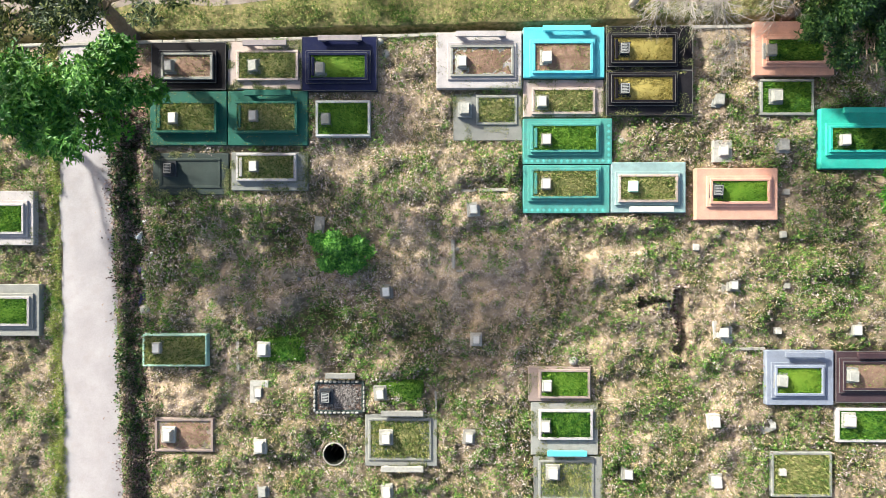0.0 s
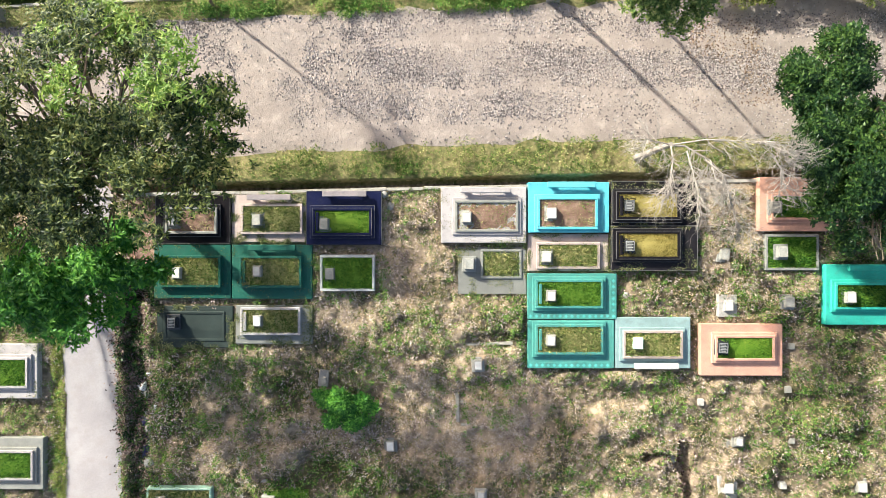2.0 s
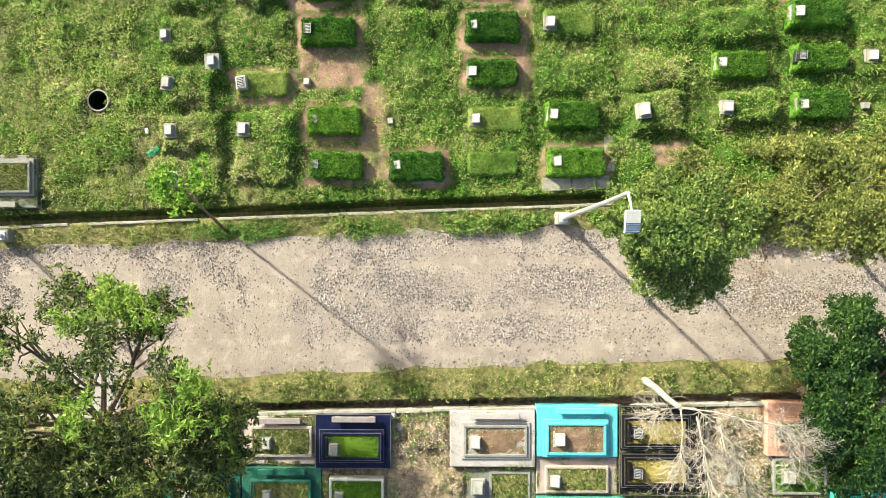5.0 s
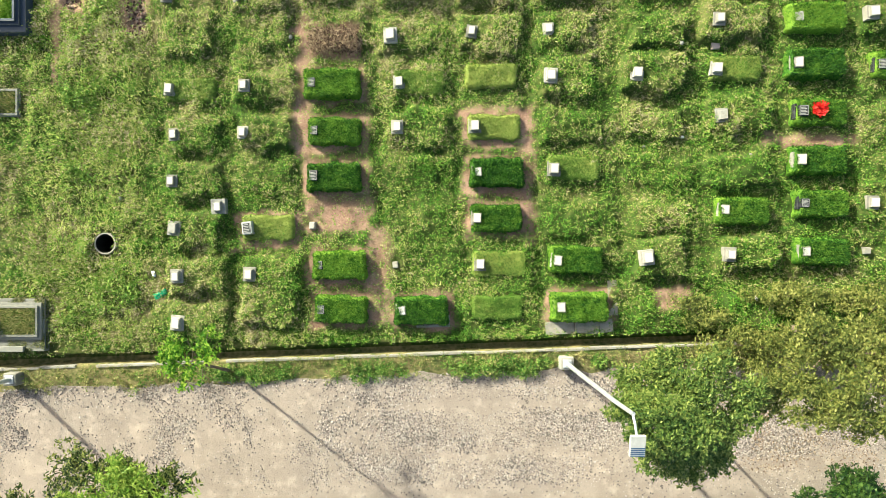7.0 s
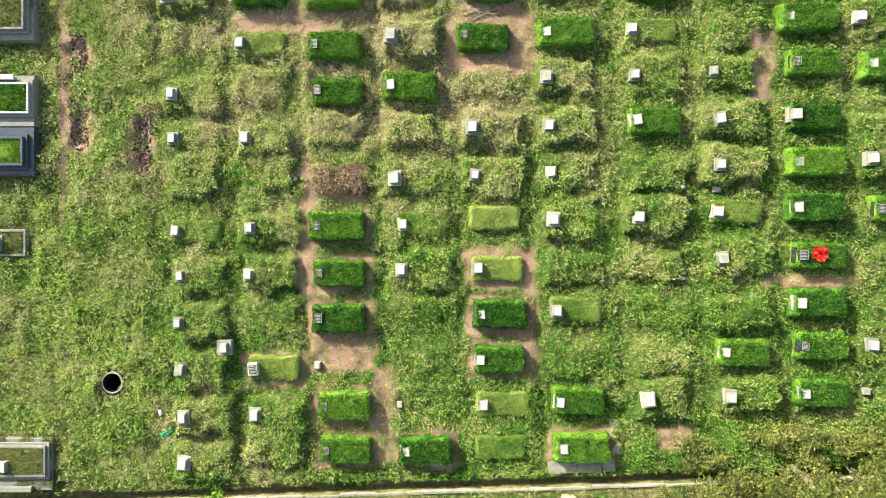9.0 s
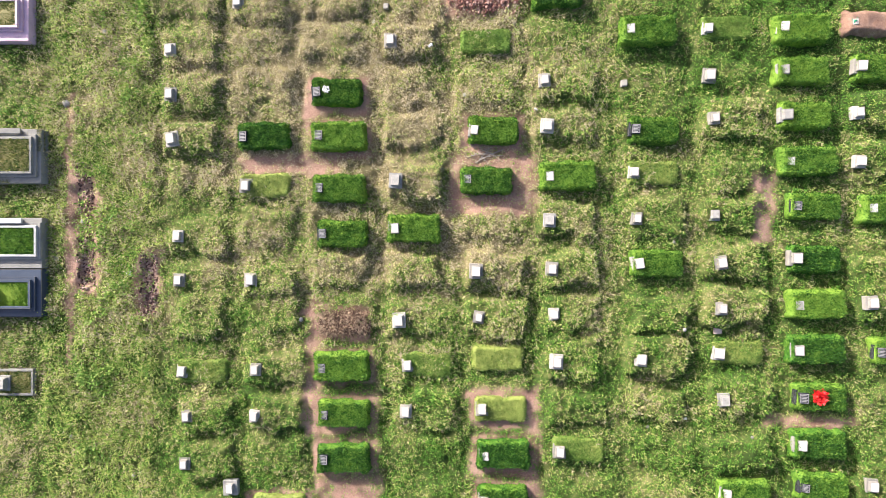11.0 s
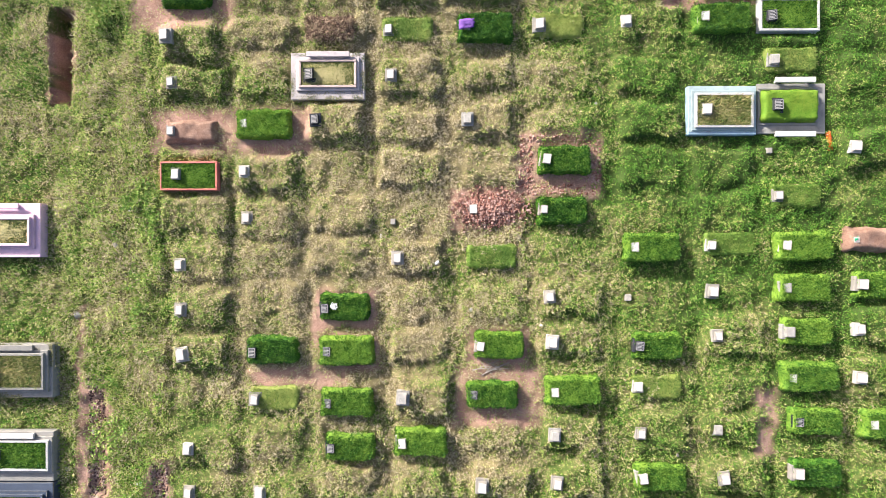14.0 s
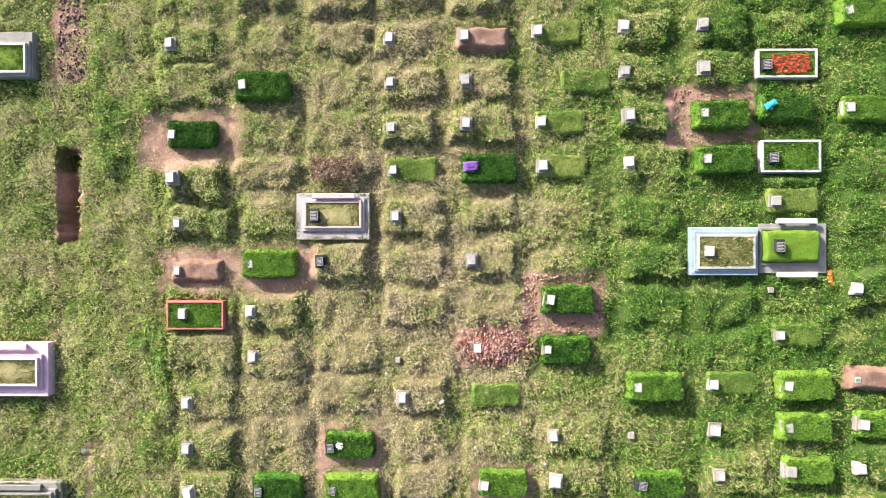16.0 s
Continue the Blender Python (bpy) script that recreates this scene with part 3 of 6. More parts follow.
# ---- building blocks ----
def mesh_of(name, verts, faces, mats, indices=None, shade=False):
    me = bpy.data.meshes.new(name)
    verts, faces = np.asarray(verts, np.float32), np.asarray(faces, np.int32)
    n, k = faces.shape
    me.vertices.add(len(verts))
    me.vertices.foreach_set("co", verts.ravel())
    me.loops.add(n * k)
    me.loops.foreach_set("vertex_index", faces.ravel())
    me.polygons.add(n)
    me.polygons.foreach_set("loop_start", np.arange(0, n * k, k, dtype=np.int32))
    for mat in mats if isinstance(mats, (list, tuple)) else [mats]:
        me.materials.append(mat)
    if indices is not None:
        me.polygons.foreach_set("material_index", np.asarray(indices, np.int32))
    me.update(calc_edges=True)
    me.polygons.foreach_set("use_smooth", np.full(n, shade))
    return me


def toned(me, x, y):
    layer = me.attributes.new("tone", "FLOAT", "POINT")
    layer.data.foreach_set("value", tone(x, y).astype(np.float32))
    return me


def part(name, bm, mat, parent=None, label=""):
    """A bmesh as one mesh object, under a thing or a part."""
    me = bpy.data.meshes.new(name)
    bm.to_mesh(me)
    bm.free()
    for one in mat if isinstance(mat, (list, tuple)) else [mat]:
        me.materials.append(one)
    return child(name, me, parent, label)


def child(name, me, parent=None, label=""):
    ob = new(name, me)
    ob.parent = parent
    return tagged(ob, label)


def block(bm, x0, y0, z0, x1, y1, z1, bevel=0.0, taper=0.0, mat=0, turn=None):
    """A box with rounded edges, narrower at its top by taper on every side."""
    made = bmesh.ops.create_cube(bm, size=1.0)["verts"]
    for v in made:
        top = v.co.z > 0
        k = taper if top else 0.0
        v.co = Vector((x0 + k if v.co.x < 0 else x1 - k, y0 + k if v.co.y < 0 else y1 - k, z1 if top else z0))
        if turn:
            v.co = turn @ v.co
    faces = {f for v in made for f in v.link_faces}
    for f in faces:
        f.material_index = mat
    if bevel:
        edges = list({e for f in faces for e in f.edges})
        done = bmesh.ops.bevel(bm, geom=edges, offset=bevel, segments=1, affect="EDGES", profile=0.5)
        for f in done["faces"]:
            f.material_index = mat
    return made


def tube(bm, points, radii, sides=6, mat=0):
    """A tapered bent rod along points."""
    rings = []
    for i, p in enumerate(points):
        d = (Vector(points[min(i + 1, len(points) - 1)]) - Vector(points[max(i - 1, 0)])).normalized()
        u = d.orthogonal().normalized()
        w = d.cross(u)
        rings.append([bm.verts.new(Vector(p) + radii[i] * (math.cos(a) * u + math.sin(a) * w)) for a in (2 * math.pi * k / sides for k in range(sides))])
    for r, s in zip(rings, rings[1:]):
        for k in range(sides):
            # rings may twist against each other on sharp bends; the rods bend gently
            f = bm.faces.new((r[k], r[(k + 1) % sides], s[(k + 1) % sides], s[k]))
            f.material_index = mat
    for ring in (rings[0][::-1], rings[-1]):
        bm.faces.new(ring).material_index = mat


def blades(x, y, z, length, width, lean, gen, heading=None):
    """Blades of grass, one triangle each, from arrays of places; lean: how far each tips over, in radians."""
    n = len(x)
    turn = gen.random(n) * 2 * math.pi if heading is None else heading
    across = turn + math.pi / 2 + (gen.random(n) - 0.5) * 0.8
    hx, hy = np.cos(across) * width / 2, np.sin(across) * width / 2
    tx, ty = np.cos(turn) * length * np.sin(lean), np.sin(turn) * length * np.sin(lean)
    v = np.empty((n, 3, 3))
    v[:, 0] = np.stack([x - hx, y - hy, z], 1)
    v[:, 1] = np.stack([x + hx, y + hy, z], 1)
    v[:, 2] = np.stack([x + tx, y + ty, z + length * np.cos(lean)], 1)
    return v.reshape(-1, 3), np.arange(3 * n).reshape(-1, 3)


def leaflets(x, y, z, length, width, lean, gen):
    """Broad leaves, a bent diamond each, from arrays of places."""
    n = len(x)
    turn = gen.random(n) * 2 * math.pi
    roll = gen.normal(0, 0.5, n)
    dx, dy, dz = np.cos(turn) * np.sin(lean), np.sin(turn) * np.sin(lean), np.cos(lean)
    sx, sy, sz = -np.sin(turn) * np.cos(roll), np.cos(turn) * np.cos(roll), np.sin(roll)
    p = np.stack([x, y, z], 1)
    d, s = np.stack([dx, dy, dz], 1), np.stack([sx, sy, sz], 1)
    L, W = length[:, None], width[:, None]
    v = np.stack([p, p + d * L + s * W / 2, p + d * L * 0.8 - s * W / 2], 1)
    return v.reshape(-1, 3), np.arange(3 * n).reshape(-1, 3)


# ---- tombs: their ground plans come first, because the ground is level under them ----
TOMBS = []


def plan(*row):
    TOMBS.append(row)
    x0, y0, x1, y1 = row[1]
    FLAT.append((x0, y0, x1, y1))


TEAL = paint("teal_tile", (0.085, 0.305, 0.265), 0.5, 0.85)
GREEN = paint("bottle_green_tile", (0.02, 0.12, 0.085), 0.45, 0.6)
CYAN = paint("cyan_paint", (0.14, 0.56, 0.65))
PALE_TEAL = paint("pale_teal_paint", (0.30, 0.42, 0.42), 0.6, 0.85)
BRIGHT_TEAL = paint("turquoise_paint", (0.06, 0.50, 0.39))
SALMON = paint("salmon_paint", (0.70, 0.38, 0.28), 0.55, 0.7)
NAVY = paint("navy_tile", (0.008, 0.011, 0.05), 0.35)
BLACK = paint("black_tile", (0.012, 0.010, 0.013), 0.3, 0.15)
CHARCOAL = paint("charcoal_tile", (0.042, 0.058, 0.052), 0.6)
WHITISH = paint("off_white_render", (0.49, 0.445, 0.44), 0.7, 0.7)
PINKISH = paint("faded_pink_tile", (0.50, 0.40, 0.36), 0.7, 0.8)
GREYISH = paint("weathered_grey_render", (0.29, 0.285, 0.26), 0.8, 0.8)
MAUVE = paint("mauve_grey_render", (0.30, 0.255, 0.26), 0.8, 0.8)
LILAC = paint("lilac_grey_paint", (0.25, 0.275, 0.345), 0.6)
ROSE = paint("pale_mauve_paint", (0.76, 0.53, 0.63), 0.5)
MAROON = paint("dark_maroon_tile", (0.06, 0.036, 0.042), 0.4)
BROWN = paint("brown_tile", (0.33, 0.25, 0.22), 0.6, 0.8)
MINT = paint("mint_paint", (0.55, 0.82, 0.66), 0.6)
RED = paint("red_paint", (0.62, 0.20, 0.16), 0.6)
BLUE = paint("blue_paint", (0.32, 0.46, 0.56), 0.5, 0.6)
ICE = paint("pale_blue_white_paint", (0.34, 0.44, 0.45), 0.6, 0.8)
SLATE = paint("slate_blue_tile", (0.07, 0.09, 0.13), 0.4)
# label, base rectangle, kerb rectangle, stone place, base colour, kerb colour, bed, stone, base height, kerb height, bench side and colour
plan("black-tiled tomb with a kerb of grey stone round bare earth", (-9.73, 5.16, -7.29, 6.71), (-9.35, 5.47, -7.67, 6.34), (-9.07, 5.89), BLACK, GREYISH, "earth", "w", 0.22, 0.45, None)
plan("mossy tomb of faded pink tile overgrown with weeds", (-7.27, 5.19, -4.82, 6.76), (-6.94, 5.46, -4.93, 6.45), (-6.39, 5.92), PINKISH, PINKISH, "weeds", "g", 0.12, 0.26, ("n", MAUVE))
plan("navy-tiled tomb with a bright clipped lawn", (-4.80, 5.11, -2.36, 6.86), (-4.57, 5.42, -2.66, 6.30), (-4.18, 5.78), NAVY, NAVY, "lawn", "g", 0.30, 0.5, ("n", MAUVE))
plan("bottle-green tiled tomb with a weedy bed", (-9.79, 3.36, -7.26, 5.13), (-9.56, 3.74, -7.54, 4.77), (-8.94, 4.21), GREEN, GREEN, "weeds", "w", 0.20, 0.45, None)
plan("bottle-green tiled tomb with a weedy bed", (-7.24, 3.35, -4.62, 5.13), (-6.94, 3.73, -4.93, 4.76), (-6.34, 4.27), GREEN, GREEN, "weeds", "w", 0.20, 0.45, ("n", GREEN))
plan("tomb with a white painted kerb round thick green turf", (-4.38, 3.64, -2.59, 4.81), (-4.35, 3.62, -2.58, 4.79), (-4.02, 4.18), PAINTWHITE, PAINTWHITE, "turf", "g", 0.05, 0.35, None)
plan("flat charcoal slab tomb dusted with dry leaves", (-9.73, 1.75, -7.22, 3.13), (-9.50, 1.97, -7.49, 2.95), (-9.14, 2.60), CHARCOAL, CHARCOAL, "slab", "d", 0.10, 0.14, None)
plan("weathered grey tomb with a pale kerb and weeds", (-7.14, 1.88, -4.62, 3.16), (-6.94, 2.19, -4.99, 3.09), (-6.36, 2.66), GREYISH, WHITISH, "weeds", "w", 0.14, 0.32, None)
plan("off-white rendered tomb with bare earth and weeds", (-0.45, 5.17, 2.32, 6.98), (0.01, 5.53, 2.05, 6.55), (0.39, 6.00), WHITISH, GREYISH, "earth", "w", 0.28, 0.42, ("n", WHITISH))
plan("sunken grey concrete tomb with weeds in its bed", (0.10, 3.50, 2.35, 5.05), (0.85, 4.02, 2.18, 4.98), (0.48, 4.50), GREYISH, GREYISH, "weeds", "g", 0.06, 0.12, None)
plan("cyan painted tomb with a raised kerb and gravelly bed", (2.36, 5.50, 4.99, 7.15), (2.65, 5.61, 4.58, 6.65), (3.10, 6.12), CYAN, CYAN, "earth", "w", 0.26, 0.5, ("n", CYAN))
plan("faded pink tomb with a low kerb and dry weeds", (2.36, 4.26, 4.99, 5.48), (2.65, 4.34, 4.69, 5.20), (2.96, 4.73), PINKISH, PINKISH, "weeds", "w", 0.12, 0.25, None)
plan("black-tiled tomb with yellowed turf", (5.03, 5.74, 7.80, 7.16), (5.15, 5.92, 7.18, 6.82), (5.55, 6.36), BLACK, BLACK, "ochre", "d", 0.30, 0.55, None)
plan("black-tiled tomb with yellowed turf", (5.03, 4.29, 7.80, 5.72), (5.15, 4.66, 7.18, 5.56), (5.56, 5.08), BLACK, BLACK, "ochre", "d", 0.30, 0.55, None)
plan("teal-tiled tomb with a green weedy bed", (2.35, 2.72, 5.23, 4.20), (2.59, 3.08, 4.76, 4.01), (3.08, 3.49), TEAL, TEAL, "turf", "w", 0.28, 0.48, None)
plan("teal-tiled tomb with dry weeds in its bed", (2.35, 1.14, 5.15, 2.70), (2.59, 1.60, 4.76, 2.57), (3.07, 2.07), TEAL, TEAL, "weeds", "w", 0.28, 0.48, None)
plan("pale teal tomb with a pink kerb", (5.17, 1.14, 7.59, 2.79), (5.39, 1.48, 7.29, 2.38), (5.84, 1.98), PALE_TEAL, PINKISH, "weeds", "G", 0.28, 0.48, ("s", PAINTWHITE))
plan("salmon painted tomb with bright lawn and a black stone", (7.89, 0.91, 10.52, 2.59), (8.31, 1.42, 10.21, 2.24), (8.52, 1.85), SALMON, SALMON, "lawn", "d", 0.30, 0.5, None)
plan("salmon painted tomb with a dark weedy bed", (9.76, 5.55, 12.32, 7.30), (10.10, 5.91, 12.01, 6.76), (10.23, 6.32), SALMON, SALMON, "turf", "g", 0.28, 0.45, None)
plan("low kerbed grave with dark green turf", (9.98, 4.28, 11.75, 5.49), (10.0, 4.30, 11.72, 5.46), (10.48, 4.89), GREYISH, GREYISH, "turf", "g", 0.05, 0.2, None)
plan("turquoise painted tomb with a dark bed", (11.87, 2.55, 14.57, 4.50), (12.10, 3.06, 14.24, 3.92), (12.54, 3.45), BRIGHT_TEAL, BRIGHT_TEAL, "turf", "w", 0.30, 0.5, ("n", BRIGHT_TEAL))
plan("lilac-grey tomb with a bright clipped lawn", (10.16, -5.04, 12.32, -3.27), (10.39, -4.71, 11.96, -3.74), (10.59, -4.22), LILAC, LILAC, "lawn", "g", 0.26, 0.42, ("n", LILAC))
plan("dark maroon tomb with a pink earth bed", (12.38, -4.94, 14.93, -3.30), (12.54, -4.53, 14.42, -3.59), (12.81, -4.05), MAROON, MAROON, "earth", "g", 0.26, 0.45, ("n", MAROON))
plan("grave with a mint and white painted kerb and weeds", (-10.03, -3.86, -7.88, -2.76), (-10.0, -3.83, -7.9, -2.79), (-9.51, -3.22), MINT, MINT, "weeds", "w", 0.05, 0.3, None)
plan("grave of dark gravel with a scalloped stone edging", (-4.43, -5.36, -2.78, -4.31), (-4.41, -5.34, -2.80, -4.33), (-4.02, -4.80), CHARCOAL, CHARCOAL, "gravel", "d", 0.05, 0.16, ("N", PLINTH))
plan("brown-tiled tomb with bright green turf", (2.53, -4.97, 4.57, -3.83), (2.87, -4.84, 4.52, -3.90), (3.12, -4.42), BROWN, BROWN, "turf", "w", 0.14, 0.3, None)
plan("weathered grey tomb with bright green turf", (2.62, -6.70, 4.81, -4.99), (2.87, -6.18, 4.61, -5.20), (3.07, -5.73), GREYISH, WHITISH, "turf", "w", 0.12, 0.28, ("s", CYAN))
plan("plain weathered concrete slab over a grave", (2.71, -8.40, 4.96, -6.75), (2.87, -8.14, 4.67, -6.86), (3.32, -7.24), GREYISH, GREYISH, "weeds", "w", 0.10, 0.14, None)
plan("grave heaped with pinkish earth between broken kerbs", (-9.70, -6.68, -7.70, -5.52), (-9.66, -6.64, -7.74, -5.56), (-9.18, -6.07), BROWN, BROWN, "earth", "w", 0.06, 0.13, None)
plan("low kerbed grave with green turf", (12.42, -6.26, 14.58, -5.11), (12.45, -6.23, 14.5, -5.14), (12.81, -5.52), WHITISH, WHITISH, "turf", "w", 0.05, 0.22, None)
plan("weathered slab tomb with benches and weeds", (-2.78, -7.10, -0.41, -5.40), (-2.66, -6.90, -0.60, -5.52), (-2.07, -6.13), GREYISH, GREYISH, "weeds", "w", 0.08, 0.14, ("b", PLINTH))
plan("off-white tomb beside the lane with a green lawn", (-16.21, 0.10, -13.56, 1.89), (-15.85, 0.46, -13.82, 1.47), (-15.40, 0.95), WHITISH, WHITISH, "turf", "w", 0.28, 0.45, None)
plan("grey tomb beside the lane with a green lawn", (-16.02, -2.86, -13.37, -1.16), (-15.67, -2.52, -13.64, -1.55), (-15.22, -2.03), GREYISH, WHITISH, "turf", "w", 0.28, 0.45, None)
plan("low kerbed grave of grey concrete with weeds", (10.34, -8.04, 12.33, -6.54), (10.36, -8.0, 12.3, -6.56), (10.7, -7.2), GREYISH, GREYISH, "weeds", "s", 0.05, 0.2, None)
plan("grey concrete tomb with a white kerb and lawn", (-17.80, 44.04, -15.36, 45.58), (-17.44, 44.14, -15.51, 45.16), (-16.78, 44.62), GREYISH, PAINTWHITE, "lawn", "w", 0.46, 0.70, None)
plan("pale mauve painted tomb with dry turf", (-18.02, 33.18, -14.85, 35.02), (-17.66, 33.57, -15.11, 34.54), (-16.81, 34.21), ROSE, ROSE, "dry", "w", 0.46, 0.74, ("n", ROSE))
plan("weathered grey concrete tomb with dry weeds", (-17.33, 28.45, -14.44, 30.27), (-16.97, 28.75, -14.65, 29.98), (-16.32, 29.32), GREYISH, GREYISH, "weeds", "g", 0.46, 0.74, ("n", GREYISH))
plan("grey tomb with a white kerb round a green lawn", (-17.33, 25.61, -14.44, 27.31), (-16.79, 26.01, -14.54, 27.05), (-16.32, 26.59), GREYISH, PAINTWHITE, "turf", "w", 0.40, 0.64, ("n", PAINTWHITE))
plan("slate-blue tiled tomb with a clipped lawn", (-17.33, 24.00, -14.44, 25.59), (-16.79, 24.30, -14.69, 25.25), (-15.89, 24.80), SLATE, SLATE, "lawn", "g", 0.46, 0.74, None)
plan("low mossy kerb round a sunken grave", (-16.84, 21.30, -14.85, 22.25), (-16.8, 21.33, -14.88, 22.22), (-15.85, 21.77), GREYISH, GREYISH, "weeds", "g", 0.04, 0.16, None)
plan("grey concrete tomb overgrown with moss and weeds", (-16.84, 13.55, -13.90, 15.29), (-16.49, 14.04, -14.05, 15.07), (-15.44, 14.40), GREYISH, GREYISH, "weeds", "w", 0.30, 0.5, ("s", GREYISH))
plan("pale concrete tomb with a low head wall and dry turf", (-6.44, 38.50, -3.93, 40.09), (-6.14, 38.88, -4.19, 39.83), (-5.77, 39.31), WHITISH, PINKISH, "dry", "d", 0.28, 0.48, ("n", WHITISH))
plan("grave with a red painted kerb round dark clipped lawn", (-10.88, 35.43, -8.90, 36.44), (-10.86, 35.45, -8.92, 36.42), (-10.30, 35.99), RED, RED, "turf", "w", 0.05, 0.36, None)
plan("blue painted tomb with a white kerb and mown grass", (6.91, 37.27, 9.20, 38.92), (7.11, 37.50, 9.05, 38.66), (7.48, 38.10), BLUE, PAINTWHITE, "weeds", "w", 0.32, 0.5, None)
plan("grey stone tomb with bright turf and white benches", (9.29, 37.33, 11.60, 39.04), (9.32, 37.62, 11.31, 38.90), (9.83, 38.24), GREYISH, GREYISH, "bright", "d", 0.08, 0.14, ("b", PAINTWHITE))
plan("grave with a white kerb round red flowers", (9.16, 43.93, 11.23, 44.95), (9.18, 43.95, 11.21, 44.93), (9.47, 44.37), PAINTWHITE, PAINTWHITE, "red", "d", 0.05, 0.3, None)
plan("grave with a white painted kerb round green turf", (9.29, 40.73, 11.33, 41.87), (9.31, 40.75, 11.31, 41.85), (9.68, 41.24), PAINTWHITE, PAINTWHITE, "turf", "d", 0.05, 0.34, None)

# ---- the ground ----
def spaced(stops):
    out = []
    for a, b, step in stops:
        out.append(np.arange(a, b - 1e-6, step))
    return np.concatenate(out + [[stops[-1][1]]])


gx = spaced([(-400, -60, 85), (-60, -20, 5), (-20, 17, 0.10), (17, 57, 5), (57, 400, 85)])
gy = spaced([(-400, -60, 85), (-60, -11, 7), (-11, 6.6, 0.11), (6.6, 7.8, 0.045), (7.8, 12.9, 0.2), (12.9, 14.6, 0.045), (14.6, 48.5, 0.10), (48.5, 98.5, 5), (98.5, 420, 85)])
X, Y = np.meshgrid(gx, gy)
Z = height(X.ravel(), Y.ravel())
far = smooth(0, 6, np.maximum(np.maximum(-20 - X.ravel(), X.ravel() - 17), np.maximum(-11 - Y.ravel(), Y.ravel() - 48.5)))
Z = Z * (1 - far)
ids = np.arange(X.size).reshape(X.shape)
quads = np.stack([ids[:-1, :-1], ids[:-1, 1:], ids[1:, 1:], ids[1:, :-1]], -1).reshape(-1, 4)
me = mesh_of("ground", np.stack([X.ravel(), Y.ravel(), Z], 1), quads, GROUND, shade=True)
layer = me.attributes.new("bare", "FLOAT", "POINT")
layer.data.foreach_set("value", bare(X.ravel(), Y.ravel()).astype(np.float32))
toned(me, X.ravel(), Y.ravel())
tagged(new("ground", me), "uneven cemetery ground with weeds and bare earth", "ground", kind="structure")


def strip(name, mat, label, category, xs, low, high, z, cells, along_x=True):
    """A sheet between two edge lines, with ragged rims."""
    v, f = [], []
    for i, s in enumerate(xs):
        a, b = low(s), high(s)
        wobble = 0.28 if along_x else 0.1
        a += (float(value_noise(np.array([s]), np.array([1.0]), 0.8, 21)[0]) - 0.5) * wobble
        b += (float(value_noise(np.array([s]), np.array([9.0]), 0.8, 22)[0]) - 0.5) * wobble
        for j in range(cells + 1):
            t = a + (b - a) * j / cells
            lift = (float(value_noise(np.array([s]), np.array([t]), 0.7, 23)[0]) - 0.5) * 0.025
            rim = -0.03 if j in (0, cells) else 0.0
            v.append((s, t, z + lift + rim) if along_x else (t, s, z + lift + rim))
    w = cells + 1
    for i in range(len(xs) - 1):
        for j in range(cells):
            q = (i * w + j, (i + 1) * w + j, (i + 1) * w + j + 1, i * w + j + 1)
            f.append(q if along_x else q[::-1])
    return tagged(new(name, mesh_of(name, v, f, mat, shade=True)), label, category, kind="structure")


strip("road", ROADBED, "wide unpaved road of packed earth and loose grey gravel", "road", np.arange(-60, 60.1, 0.35), road_south, road_north, 0.012, 12)
strip("lane", ASPHALT, "narrow worn concrete lane with grassy edges", "lane", np.arange(-60, 8.9, 0.35), lambda y: lane_edges(y)[0], lambda y: lane_edges(y)[1], 0.012, 6, along_x=False)

